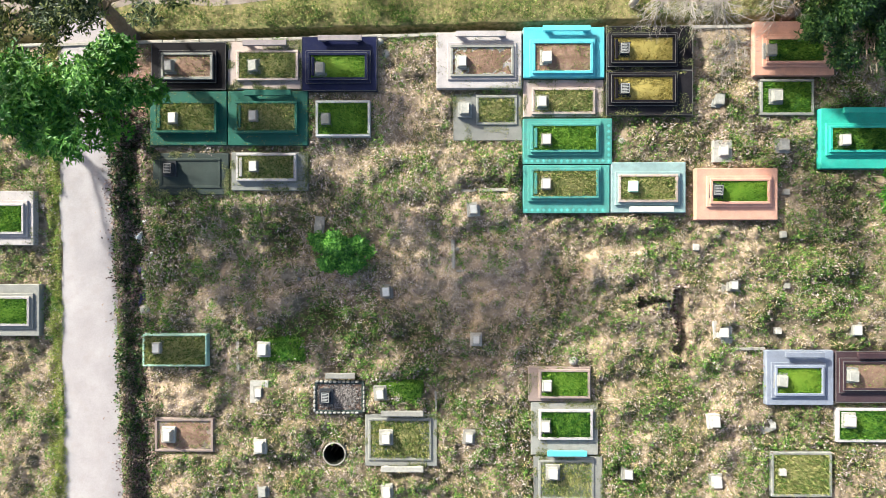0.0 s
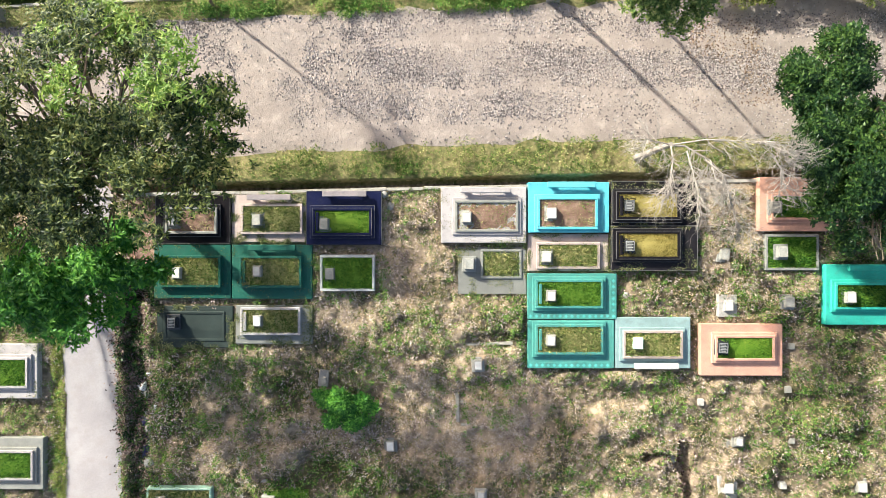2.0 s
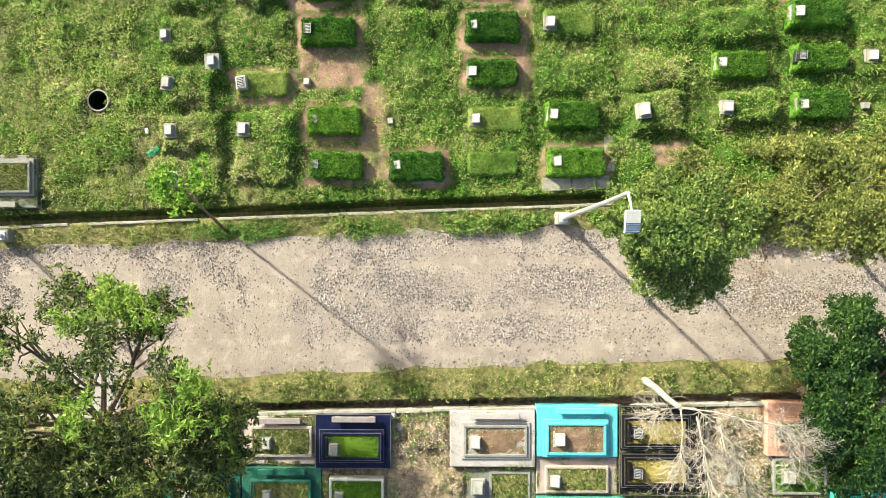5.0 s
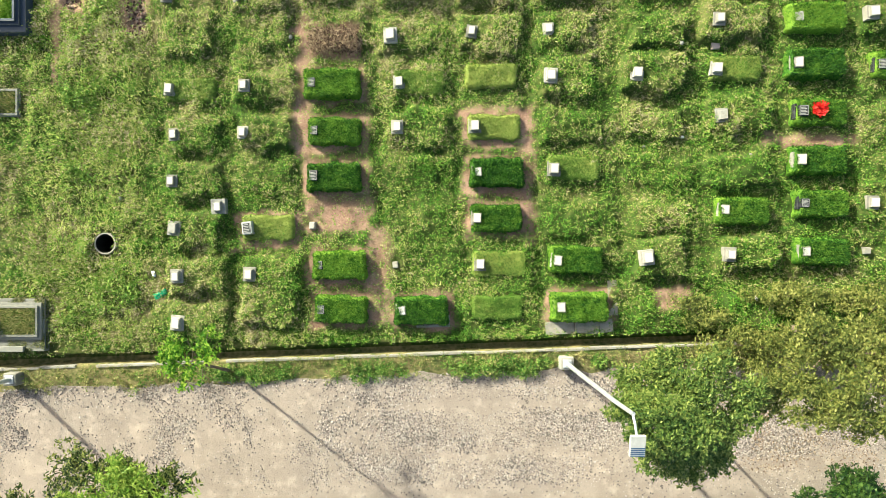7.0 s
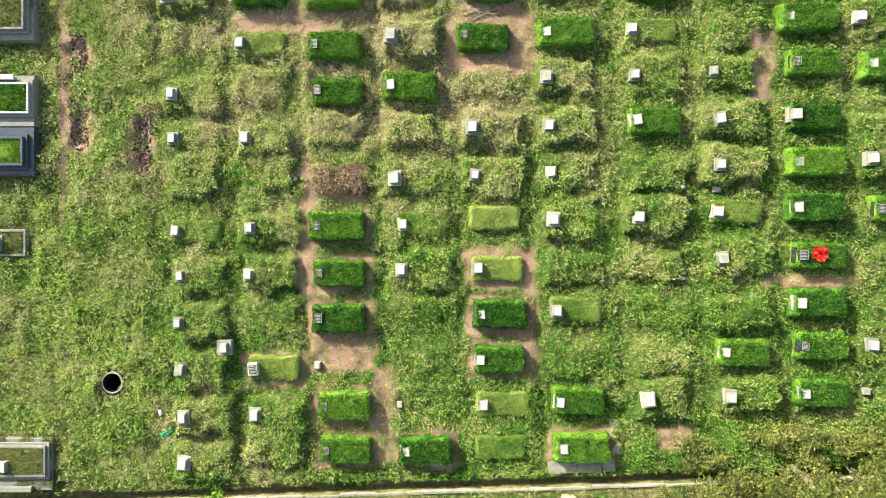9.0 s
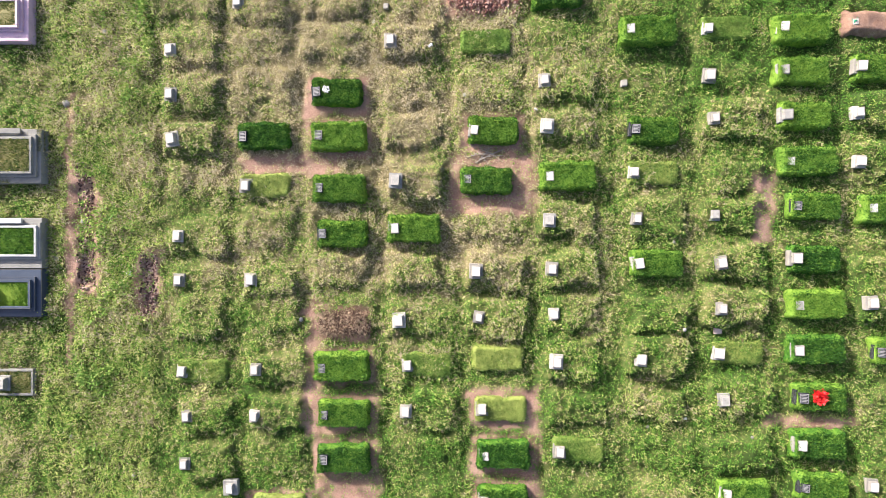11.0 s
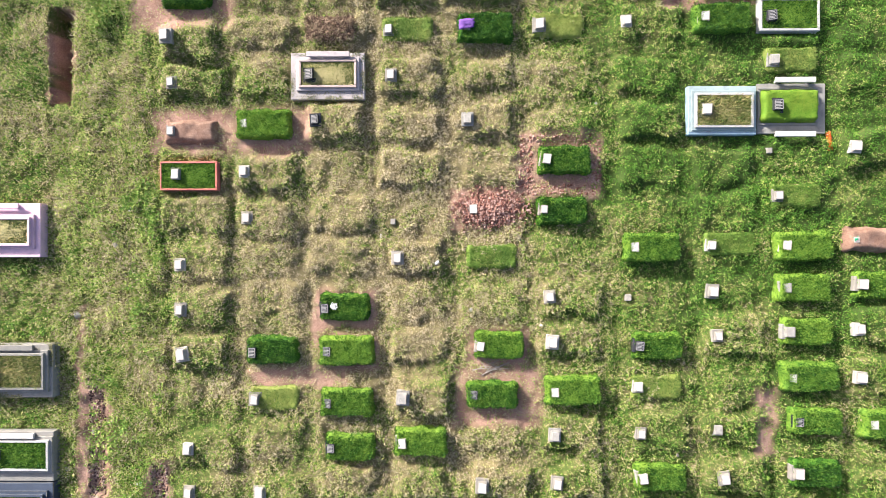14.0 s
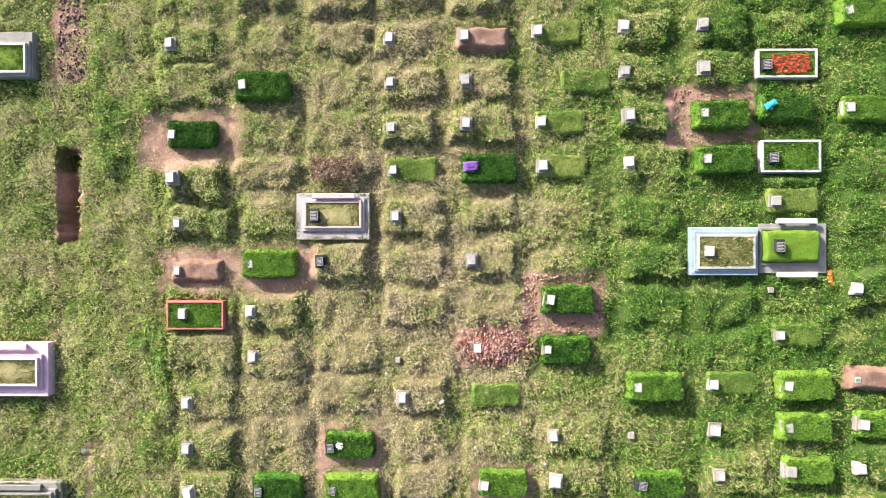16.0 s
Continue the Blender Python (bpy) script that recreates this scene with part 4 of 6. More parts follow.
# ---- plants of the ground ----
def grow(name, label, count, x0, y0, x1, y1, density, length, width, seed, n=5, broad=True, low=0.35, high=1.35, mat=None):
    """Weeds of one belt: density keeps a share of the places by their noise."""
    gen = np.random.default_rng(seed)
    x, y = gen.uniform(x0, x1, count), gen.uniform(y0, y1, count)
    keep = gen.random(count) < density(x, y) * (1 - paved(x, y)) * (1 - 0.85 * bare(x, y))
    for cx, cy in TURFED:
        keep &= ~((np.abs(x - cx) < 0.93) & (np.abs(y - cy) < 0.46))
    for sx, sy, kind in NORTH + SOUTH:
        keep &= (x - sx) ** 2 + (y - sy) ** 2 > 0.27 ** 2
    for wx, wy, wr in WELLS:
        keep &= (x - wx) ** 2 + (y - wy) ** 2 > (wr + 0.1) ** 2
    for x0, y0, x1, y1, depth in TROUGHS[:1]:
        keep &= (x < x0 - 0.05) | (x > x1 + 0.05) | (y < y0 - 0.05) | (y > y1 + 0.05)
    x, y = x[keep], y[keep]
    tall = (0.6 + 1.2 * value_noise(x, y, 0.35, 31) * value_noise(x, y, 1.3, 32)) * (1 + 0.5 * smooth(-10.6, -11.2, x) * (y > 15)) * gen.uniform(0.6, 1.5, len(x))
    # each plant is a small dome of leaves
    r, a = np.sqrt(gen.random(len(x) * n)), gen.random(len(x) * n) * 2 * math.pi
    wide = np.repeat(tall, n) * 0.10
    bx, by = np.repeat(x, n) + wide * r * np.cos(a), np.repeat(y, n) + wide * r * np.sin(a)
    size = np.repeat(tall, n) * gen.uniform(0.6, 1.25, len(bx))
    dome = 0.12 * np.repeat(tall, n) * (1 - r * r) if broad else 0.10 * np.repeat(tall, n) * (1 - r)
    make = leaflets if broad else blades
    lift = np.abs(gen.normal(0, 0.03, len(bx))) * size if broad else 0.0
    v, f = make(bx, by, height(bx, by) - 0.01 + lift + dome, length * np.minimum(size, 1.5), width * gen.uniform(0.6, 1.3, len(bx)), gen.uniform(low, high, len(bx)), gen)
    return tagged(new(name, toned(mesh_of(name, v, f, mat or WEEDS), v[:, 0], v[:, 1])), label, "weeds", kind="stuff")


def patchy(x, y, size, seed):
    return smooth(0.35, 0.75, value_noise(x, y, size, seed) * 0.6 + value_noise(x, y, size * 0.4, seed + 1) * 0.4)


grow("weeds", "low green creeping weeds covering the north graves", 60000, -19, 13.9, 16, 48.5, lambda x, y: 0.35 + 0.65 * patchy(x, y, 1.1, 41), 0.044, 0.033, 1, 11, True, 0.7, 1.45)
grow("grass", "short grass over the north graves and between them", 170000, -19, 13.9, 16, 48.5, lambda x, y: 0.75 + 0.25 * patchy(x, y, 1.2, 45), 0.078, 0.029, 4, 5, False, 0.5, 1.4)
grow("dry_weeds", "dry straw-coloured weeds lying flat", 60000, -19, -10.5, 16, 7.0, lambda x, y: 0.7 + 0.4 * patchy(x, y, 0.9, 42), 0.078, 0.024, 2, 11, False, 0.4, 1.45, STRAW)
grow("green_weeds", "green weeds in patches between dry ones", 26000, -19, -10.5, 16, 7.0, lambda x, y: np.clip(0.16 + 0.7 * patchy(x, y, 1.4, 47) - 0.9 * tone(x, y), 0, 1), 0.055, 0.042, 5, 16, True, 0.6, 1.45, GREENS)
grow("dead_leaves", "fallen brown and mauve leaves lying among the weeds", 52000, -13.5, -10.5, 16, 6.8, lambda x, y: 0.12 + 0.8 * patchy(x, y, 1.1, 49) * (0.35 + 0.65 * smooth(2.5, -1.0, np.abs(y + 0.8)) * (x < 4)), 0.06, 0.038, 12, 5, True, 1.2, 1.55, LEAFFALL)
grow("verge_grass", "short yellowed grass along the road", 26000, -19, 7.2, 16, 14.2, lambda x, y: 0.35 + 0.75 * patchy(x, y, 0.8, 43), 0.065, 0.034, 3, 13)

grow("verge_weeds", "dark green low weeds at the road's edge", 9000, -11, 12.0, 4.5, 13.5, lambda x, y: 0.9 * smooth(0.55, 0.1, np.abs(y - road_north(x) - 0.1)) * patchy(x, y, 1.6, 48), 0.06, 0.045, 9, 12, True, 0.5, 1.4, GREENS)
grow("lane_grass", "narrow fringe of yellow-green grass along the lane", 15000, -13.25, -10.5, -12.4, 8.0, lambda x, y: 0.2 + 0.8 * (np.abs(x + 12.92 + 0.018 * y) < 0.16 + 0.12 * value_noise(x, y, 0.6, 61)), 0.07, 0.024, 7, 5, False, 0.4, 1.3, FRINGE)
grow("drain_weeds", "dark green leafy weeds crowding the drain", 5000, -11.2, -10.5, -9.6, 4.6, lambda x, y: 0.9 * smooth(0.7, 0.2, np.abs(x + 10.5 + 0.035 * y + 0.9 * (value_noise(x, y, 0.8, 64) - 0.5))) * (0.4 + 0.8 * patchy(x, y, 1.5, 63)), 0.10, 0.06, 8, 6, True, 0.3, 1.4, DEEP)
grow("drain_litter", "dead brown leaves lying in the drain", 7000, -11.2, -10.5, -9.6, 4.6, lambda x, y: 0.9 * smooth(0.7, 0.2, np.abs(x + 10.5 + 0.035 * y + 0.9 * (value_noise(x, y, 0.8, 64) - 0.5))) * (0.4 + 0.8 * patchy(x, y, 1.5, 66)), 0.075, 0.045, 18, 6, True, 0.6, 1.5, LITTER)

grow("strip_weeds", "bright green leafy weeds in clumps beside the west graves", 9000, -13.4, 14.5, -10.9, 48, lambda x, y: 0.9 * smooth(0.5, 0.75, value_noise(x, y, 1.3, 57) * 0.6 + value_noise(x, y, 0.5, 58) * 0.4), 0.08, 0.055, 11, 12, True, 0.4, 1.4, LEAFY)

# long grass lying over in sweeps beside the west graves
gen = np.random.default_rng(17)
x, y = gen.uniform(-14.6, -10.3, 24000), gen.uniform(14.2, 48.5, 24000)
keep = (gen.random(24000) < (0.45 + 0.7 * value_noise(x, y, 0.9, 65)) * smooth(-10.4, -11.1, x)) & (paved(x, y) < 0.3) & (bare(x, y) < 0.4)
for wx, wy, wr in WELLS:
    keep &= (x - wx) ** 2 + (y - wy) ** 2 > (wr + 0.3) ** 2
for sx, sy, kind in NORTH:
    keep &= (x - sx) ** 2 + (y - sy) ** 2 > 0.3 ** 2
x, y = x[keep], y[keep]
sweep = 0.9 + 5.0 * (value_noise(x, y, 0.9, 66) - 0.5) + gen.normal(0, 0.6, len(x))
v, f = blades(x, y, height(x, y) + 0.05 + 0.13 * value_noise(x, y, 0.4, 67) * gen.random(len(x)), 0.18 * gen.uniform(0.5, 1.3, len(x)), 0.03 * gen.uniform(0.6, 1.3, len(x)), gen.uniform(1.0, 1.5, len(x)), gen, sweep)
tagged(new("long_grass", mesh_of("long_grass", v, f, LONGGRASS)), "long yellow-green grass lying over in sweeps", "grass", kind="stuff")

# ---- loose gravel on the road ----
def stones(name, label, x, y, size, mat, seed, lift=0.0):
    gen = np.random.default_rng(seed)
    n = len(x)
    octa = np.array([(1, 0, 0), (0, 1, 0), (-1, 0, 0), (0, -1, 0), (0, 0, 0.8)], float)
    tri = np.array([(0, 1, 4), (1, 2, 4), (2, 3, 4), (3, 0, 4)])
    a = gen.random(n) * 6.283
    s = size * gen.uniform(0.5, 1.5, n)
    v = octa[None] * s[:, None, None] * gen.uniform(0.55, 1.25, (n, 5, 1))
    c, d = np.cos(a)[:, None], np.sin(a)[:, None]
    v = np.stack([v[..., 0] * c - v[..., 1] * d + x[:, None], v[..., 0] * d + v[..., 1] * c + y[:, None], v[..., 2] + (height(x, y) + s * 0.1 + lift)[:, None]], -1)
    f = (tri[None] + 5 * np.arange(n)[:, None, None]).reshape(-1, 3)
    return tagged(new(name, mesh_of(name, v.reshape(-1, 3), f, mat)), label, "gravel", kind="stuff")


gen = np.random.default_rng(5)
x, y = gen.uniform(-18, 16, 330000), gen.uniform(7.6, 13.6, 330000)
across = (y - road_south(x)) / (road_north(x) - road_south(x))
wave = across + (value_noise(x, y, 2.5, 53) - 0.5) * 0.10 + 0.02 * np.clip(x - 2.0, 0, 6)
patch = smooth(0.42, 0.7, value_noise(x, y, 1.1, 54) * 0.55 + value_noise(x, y, 0.4, 55) * 0.45)
heap = 0.04 + 1.0 * np.exp(-((wave - 0.60) / 0.15) ** 6) * smooth(-4.0, -1.8, x) + 0.9 * np.exp(-((wave - 0.30) / 0.10) ** 4) * smooth(-4.2, -2.6, x) * (1 - 0.85 * smooth(2.5, 4.5, x))
heap += 0.6 * np.exp(-((wave - 0.92) / 0.09) ** 4) * (0.3 + 0.7 * smooth(-3.5, -1.5, x)) + 0.75 * patch * (1 - smooth(-3.6, -1.6, x)) * smooth(0.12, 0.3, wave)
heap *= 0.55 + 0.9 * value_noise(x, y * 2.2, 3.0, 51) * (0.6 + 0.7 * value_noise(x, y, 0.5, 52))
keep = (across > 0.0) & (across < 1.0) & (gen.random(len(x)) < heap * 0.52)
stones("gravel", "loose grey crushed stone scattered on the road", x[keep], y[keep], 0.029, PEBBLES, 6, 0.024)

# ---- ditch walls ----
def ditch_wall(name, line, offset, width, top, x0, x1, label, gaps=0.0):
    """A row of cast concrete blocks, each a little out of line."""
    root = tagged(new(name), label, "kerb", kind="structure")
    shapes = []
    for k in range(4):
        bm = bmesh.new()
        block(bm, 0, -width / 2, -0.5, 1.192, width / 2, top, 0.012)
        for v in bm.verts:
            v.co += Vector((0, random.uniform(-0.008, 0.008), random.uniform(-0.008, 0.008) if v.co.z > 0 else 0))
        me = bpy.data.meshes.new("kerb_block")
        bm.to_mesh(me)
        bm.free()
        me.materials.append(CONCRETE)
        shapes.append(me)
    x = x0
    while x < x1:
        y0, y1 = line(x) + offset, line(x + 1.2) + offset
        ob = child("kerb_block", random.choice(shapes), root)
        ob.matrix_basis = Matrix.Translation((x, y0 + random.uniform(-0.012, 0.012), random.uniform(-0.015, 0.012))) @ Matrix.Rotation(math.atan2(y1 - y0, 1.2) + random.uniform(-0.008, 0.008), 4, "Z")
        x += 1.2 if random.random() > gaps else 1.9
    return root


ditch_wall("trim_south_ditch", south_ditch, -0.19, 0.11, 0.06, -19, 17, "pale concrete lip of the roadside ditch")
ditch_wall("trim_north_ditch", north_ditch, -0.23, 0.09, 0.05, -19, 17, "pale broken concrete lip of the north ditch", 0.25)

# ---- headstones ----
def tablet(name, parent, kind, at, size=1.0):
    """A sloping headstone block with a plaque, its writing as plain bars."""
    body, face, ink = {"w": (PLINTH, MARBLE, PLINTH), "W": (GREYSTONE, MARBLE, GREYSTONE), "d": (GRANITE, GRANITE, INK), "g": (GREYSTONE, GREYSTONE, PLINTH),
                       "s": (PLINTH, PLINTH, None), "G": (MINT, MARBLE, MINT), "f": (MARBLE, GRANITE, INK)}[kind]
    bm = bmesh.new()
    hx, hy, hi, lo = 0.18 * size, 0.21 * size, 0.25 * size, 0.19 * size
    if kind == "s":
        hx, hy, hi, lo = 0.13 * size, 0.14 * size, 0.15 * size, 0.12 * size
    for v in block(bm, -hx, -hy, -0.15, hx, hy, hi, 0.0, 0.035):
        if v.co.z > 0:
            v.co.z = lo if v.co.x < 0 else hi
    bmesh.ops.bevel(bm, geom=bm.edges[:], offset=0.012, segments=2, affect="EDGES")
    if kind in "wdg":
        block(bm, -hx - 0.045, -hy - 0.045, -0.15, hx + 0.045, hy + 0.045, 0.085, 0.012)
    if kind == "W":
        block(bm, -hx - 0.1, -hy - 0.08, -0.15, hx + 0.1, hy + 0.08, 0.10, 0.012)
    stone = part(name, bm, body, parent)
    stone.matrix_basis = at
    if kind != "s":
        bm = bmesh.new()
        slope = -math.atan2(hi - lo, 2 * (hx - 0.035))
        tilt = Matrix.Translation((0, 0, (hi + lo) / 2)) @ Matrix.Rotation(slope, 4, "Y")
        px, py = hx - (0.085 if kind == "f" else 0.05), hy - (0.09 if kind == "f" else 0.055)
        us = [-px, -px + 0.02, -px + 0.035, -px + 0.07, -0.02, 0.03, px - 0.07, px - 0.035, px - 0.02, px]
        vs = [-py, -py + 0.02] + [-py + 0.02 + (2 * py - 0.04) * b / 11 for b in range(1, 11)] + [py - 0.02, py]
        nx, ny = len(us) - 1, len(vs) - 1
        grid = [[bm.verts.new(tilt @ Vector((u, v, 0.022))) for u in us] for v in vs]
        for b in range(ny):
            for a in range(nx):
                f = bm.faces.new((grid[b][a], grid[b][a + 1], grid[b + 1][a + 1], grid[b + 1][a]))
                rim = b in (0, ny - 1) or a in (0, nx - 1)
                line = kind in "df" and b in (2, 4, 6, 8, 10) and 2 <= a <= (6 if b in (4, 8) else 5)
                f.material_index = 1 if ink and (rim or line) else 0
        ring = [grid[0][a] for a in range(nx + 1)] + [grid[b][nx] for b in range(1, ny + 1)] + [grid[ny][a] for a in range(nx - 1, -1, -1)] + [grid[b][0] for b in range(ny - 1, 0, -1)]
        low = [bm.verts.new(v.co - tilt.to_3x3() @ Vector((0, 0, 0.028))) for v in ring]
        for k in range(len(ring)):
            m2 = (k + 1) % len(ring)
            bm.faces.new((ring[k], low[k], low[m2], ring[m2]))
        plaque = part("plaque", bm, [face] + ([ink] if ink else []), stone)
    return stone


STONE = {}


def stone_copy(kind, parent, x, y, z, turn=0.0, size=1.0):
    """A headstone of a kind, sharing its meshes."""
    if kind not in STONE:
        STONE[kind] = tablet("headstone", None, kind, pose(0, 0, -50), 1.35 if kind == "f" else 1.0)
    src = STONE[kind]
    ob = copy_thing(src, Matrix.Translation((x, y, z)) @ Matrix.Rotation(turn, 4, "Z") @ Matrix.Scale(size, 4))
    ob.parent = parent
    return ob


# ---- turf mounds ----
def turf_mesh(name, hx, hy, top, mat, count, seed, blade=0.07, lower=-0.12, fall=0.14):
    """A boxy mound with rounded corners and sloping, uneven sides, covered with short blades."""
    gen = np.random.default_rng(seed)

    def lid(x, y):
        r = 0.17
        ax, ay = np.maximum(np.abs(x) - hx + r, 0), np.maximum(np.abs(y) - hy + r, 0)
        inner = np.minimum(np.maximum(np.abs(x) - hx + r, np.abs(y) - hy + r), 0)
        d = r - np.sqrt(ax * ax + ay * ay) - inner + (value_noise(x + seed, y, 0.22, seed) - 0.5) * 0.09
        return lower + (top - lower) * smooth(-0.03, fall, d) + (value_noise(x, y + seed, 0.25, seed + 1) - 0.5) * 0.05

    nx, ny = 40, 22
    px, py = np.meshgrid(np.linspace(-hx - 0.04, hx + 0.04, nx), np.linspace(-hy - 0.04, hy + 0.04, ny))
    pz = lid(px.ravel(), py.ravel())
    v = np.stack([px.ravel(), py.ravel(), pz], 1)
    i = np.arange(nx * ny).reshape(ny, nx)
    q = np.stack([i[:-1, :-1], i[:-1, 1:], i[1:, 1:], i[1:, :-1]], -1).reshape(-1, 4)
    tris = np.concatenate([q[:, [0, 1, 2]], q[:, [0, 2, 3]]])
    bx, by = gen.uniform(-hx - 0.02, hx + 0.02, count), gen.uniform(-hy - 0.02, hy + 0.02, count)
    bz = lid(bx, by)
    keep = bz > lower + 0.06
    bx, by, bz = bx[keep], by[keep], bz[keep] - 0.008
    n = len(bx)
    bv, bf = leaflets(bx, by, bz, blade * 0.8 * gen.uniform(0.5, 1.4, n), 0.027 * gen.uniform(0.6, 1.4, n), gen.uniform(0.4, 1.4, n), gen)
    return mesh_of(name, np.concatenate([v, bv]), np.concatenate([tris, bf + len(v)]), mat, shade=True)


MOUNDS = {"h": [turf_mesh("turf_mound", 0.86 + 0.03 * i, 0.47 + 0.015 * i, 0.32 + 0.02 * i, TURF, 7000, 60 + i, 0.078) for i in range(4)],
          "l": [turf_mesh("grass_mound", 0.90, 0.46, 0.17, MEADOW, 3600, 70 + i, 0.06) for i in range(3)],
          "t": [turf_mesh("turf_mound", 0.80, 0.42, 0.12, TURF, 2600, 76, 0.085)],
          "e": [turf_mesh("earth_mound", 0.98, 0.48, 0.26, EARTH, 30, 80, 0.02, -0.12, 0.24)]}


def rubble_mesh(name, hx, hy, top, mat, count, seed, size=0.06):
    gen = np.random.default_rng(seed)
    x, y = gen.normal(0, 0.48, count) * hx, gen.normal(0, 0.48, count) * hy
    z = top * np.exp(-((x / hx) ** 2 + (y / hy) ** 2)) * gen.uniform(0.3, 1.0, count)
    cube = np.array([(i, j, k) for i in (-1, 1) for j in (-1, 1) for k in (-1, 1)], float)
    quad = np.array([(0, 1, 3, 2), (4, 6, 7, 5), (0, 4, 5, 1), (2, 3, 7, 6), (0, 2, 6, 4), (1, 5, 7, 3)])
    v = cube[None] * size * gen.uniform(0.35, 1.2, (count, 1, 3)) * gen.uniform(0.8, 1.2, (count, 8, 1))
    a, t = gen.random(count) * 6.28, gen.normal(0, 0.5, count)
    vx, vz = v[..., 0] * np.cos(t)[:, None] - v[..., 2] * np.sin(t)[:, None], v[..., 0] * np.sin(t)[:, None] + v[..., 2] * np.cos(t)[:, None]
    v = np.stack([vx * np.cos(a)[:, None] - v[..., 1] * np.sin(a)[:, None] + x[:, None], vx * np.sin(a)[:, None] + v[..., 1] * np.cos(a)[:, None] + y[:, None], vz + z[:, None]], -1)
    f = (quad[None] + 8 * np.arange(count)[:, None, None]).reshape(-1, 4)
    return mesh_of(name, v.reshape(-1, 3), f, mat)


STONE_WORDS = {"f": "black plaque in a white marble frame", "w": "white marble headstone", "W": "white marble headstone on a wide grey plinth", "d": "black granite headstone", "g": "weathered grey headstone", "s": "small stone marker"}
MOUND_WORDS = {"p": "on a low weedy mound", "l": "with a low grassy mound", "h": "with a trimmed box of green turf", "hb": "with trimmed green turf amid trodden earth", "e": "with a mound of bare brown earth", "r": "with a heap of red brick rubble", "n": "standing alone in weeds"}


def grave(x, y, kind, group):
    """A plain grave: headstone at the west end and its mound."""
    z = ground_z(x, y)
    root = tagged(new("grave"), STONE_WORDS[kind[0]] + " " + MOUND_WORDS[kind[1] + ("b" if kind.endswith("b") and kind[1] == "h" else "")], "grave", group)
    root.location = (x, y, 0)
    stone_copy(kind[0], root, 0, 0, max(z, 0.0) - 0.02 if kind[1] not in "hle" else {"h": 0.19, "l": 0.10, "e": 0.15}[kind[1]], rng.normal(0, 0.06), rng.uniform(0.80, 1.0))
    if kind[1] in MOUNDS:
        pool = MOUNDS["t" if kind[1] == "l" and y < 8 else kind[1]]
        me = pool[rng.integers(len(pool))]
        ob = child(me.name.split(".")[0], me, root)
        ob.matrix_basis = Matrix.Translation((0.62, rng.normal(0, 0.02), 0.0)) @ Matrix.Rotation(rng.normal(0, 0.012), 4, "Z")
    elif kind[1] == "r":
        ob = child("brick_rubble", rubble_mesh("brick_rubble", 1.05, 0.55, 0.22, RUBBLE, 1900, 90, 0.032), root)
        ob.location = (0.6, 0, 0.03)
        tagged(ob, "heap of broken red brick", kind="stuff")
    if kind.endswith("B"):
        bm = bmesh.new()
        block(bm, -0.3, -0.36, -0.1, 0.3, 0.36, 0.09, 0.012)
        part("plinth", bm, PLINTH, root)
    return root


for x, y, kind in NORTH:
    grave(x, y, kind, "graves of the north field")
for x, y, kind in SOUTH:
    grave(x, y, kind, "graves of the south field")

# ---- tombs ----
def bed_mesh(kind, x0, y0, x1, y1, z, seed):
    """The planted or bare bed inside a kerb."""
    mat, blade, share = {"lawn": (LAWN, 0.045, 4200), "turf": (TURF, 0.08, 3600), "weeds": (DRY_BED, 0.11, 2600), "dry": (DRY_BED, 0.04, 4200), "ochre": (OCHRE, 0.05, 4200), "earth": (EARTH, 0.07, 500),
                         "bright": (LAWN, 0.05, 800), "red": (TURF, 0.08, 2000), "slab": (CHARCOAL, 0.05, 800), "gravel": (EARTH, 0.03, 0)}[kind]
    gen = np.random.default_rng(seed)
    nx, ny = 16, 9
    u, w = np.meshgrid(np.linspace(x0, x1, nx), np.linspace(y0, y1, ny))
    flat = kind == "slab"
    swell = 0.0 if flat else 0.03 * np.sin(np.linspace(0, math.pi, nx))[None] * np.sin(np.linspace(0, math.pi, ny))[:, None]
    pz = z + swell + (0 if flat else 1) * (gen.random(u.shape) - 0.5) * 0.018
    v = np.stack([u.ravel(), w.ravel(), pz.ravel()], 1)
    i = np.arange(nx * ny).reshape(ny, nx)
    q = np.stack([i[:-1, :-1], i[:-1, 1:], i[1:, 1:], i[1:, :-1]], -1).reshape(-1, 4)
    tris = np.concatenate([q[:, [0, 1, 2]], q[:, [0, 2, 3]]])
    index = np.zeros(len(tris), int)
    n = int(0.62 * share * (x1 - x0) * (y1 - y0))
    if n:
        bx, by = gen.uniform(x0, x1, n), gen.uniform(y0, y1, n)
        bv, bf = blades(bx, by, np.full(n, z), blade * gen.uniform(0.6, 1.6, n), (0.04 if flat else 0.03) * gen.uniform(0.7, 1.4, n), gen.uniform(*((1.3, 1.55) if flat else (0.2, 1.2)), n), gen)
        v, tris = np.concatenate([v, bv]), np.concatenate([tris, bf + len(v)])
        index = np.concatenate([index, np.ones(n, int)])
    return mesh_of("bed", v, tris, [mat, {"earth": DRY_BED, "slab": LITTER}.get(kind, mat)], index, shade=True), {"lawn": "clipped bright lawn", "turf": "thick green turf", "weeds": "overgrown weeds", "dry": "dry yellowed turf", "ochre": "ochre dry turf", "earth": "bare stony earth",
                                          "bright": "bright clipped turf", "red": "green turf", "slab": "dark slab", "gravel": "dark gravel"}[kind]


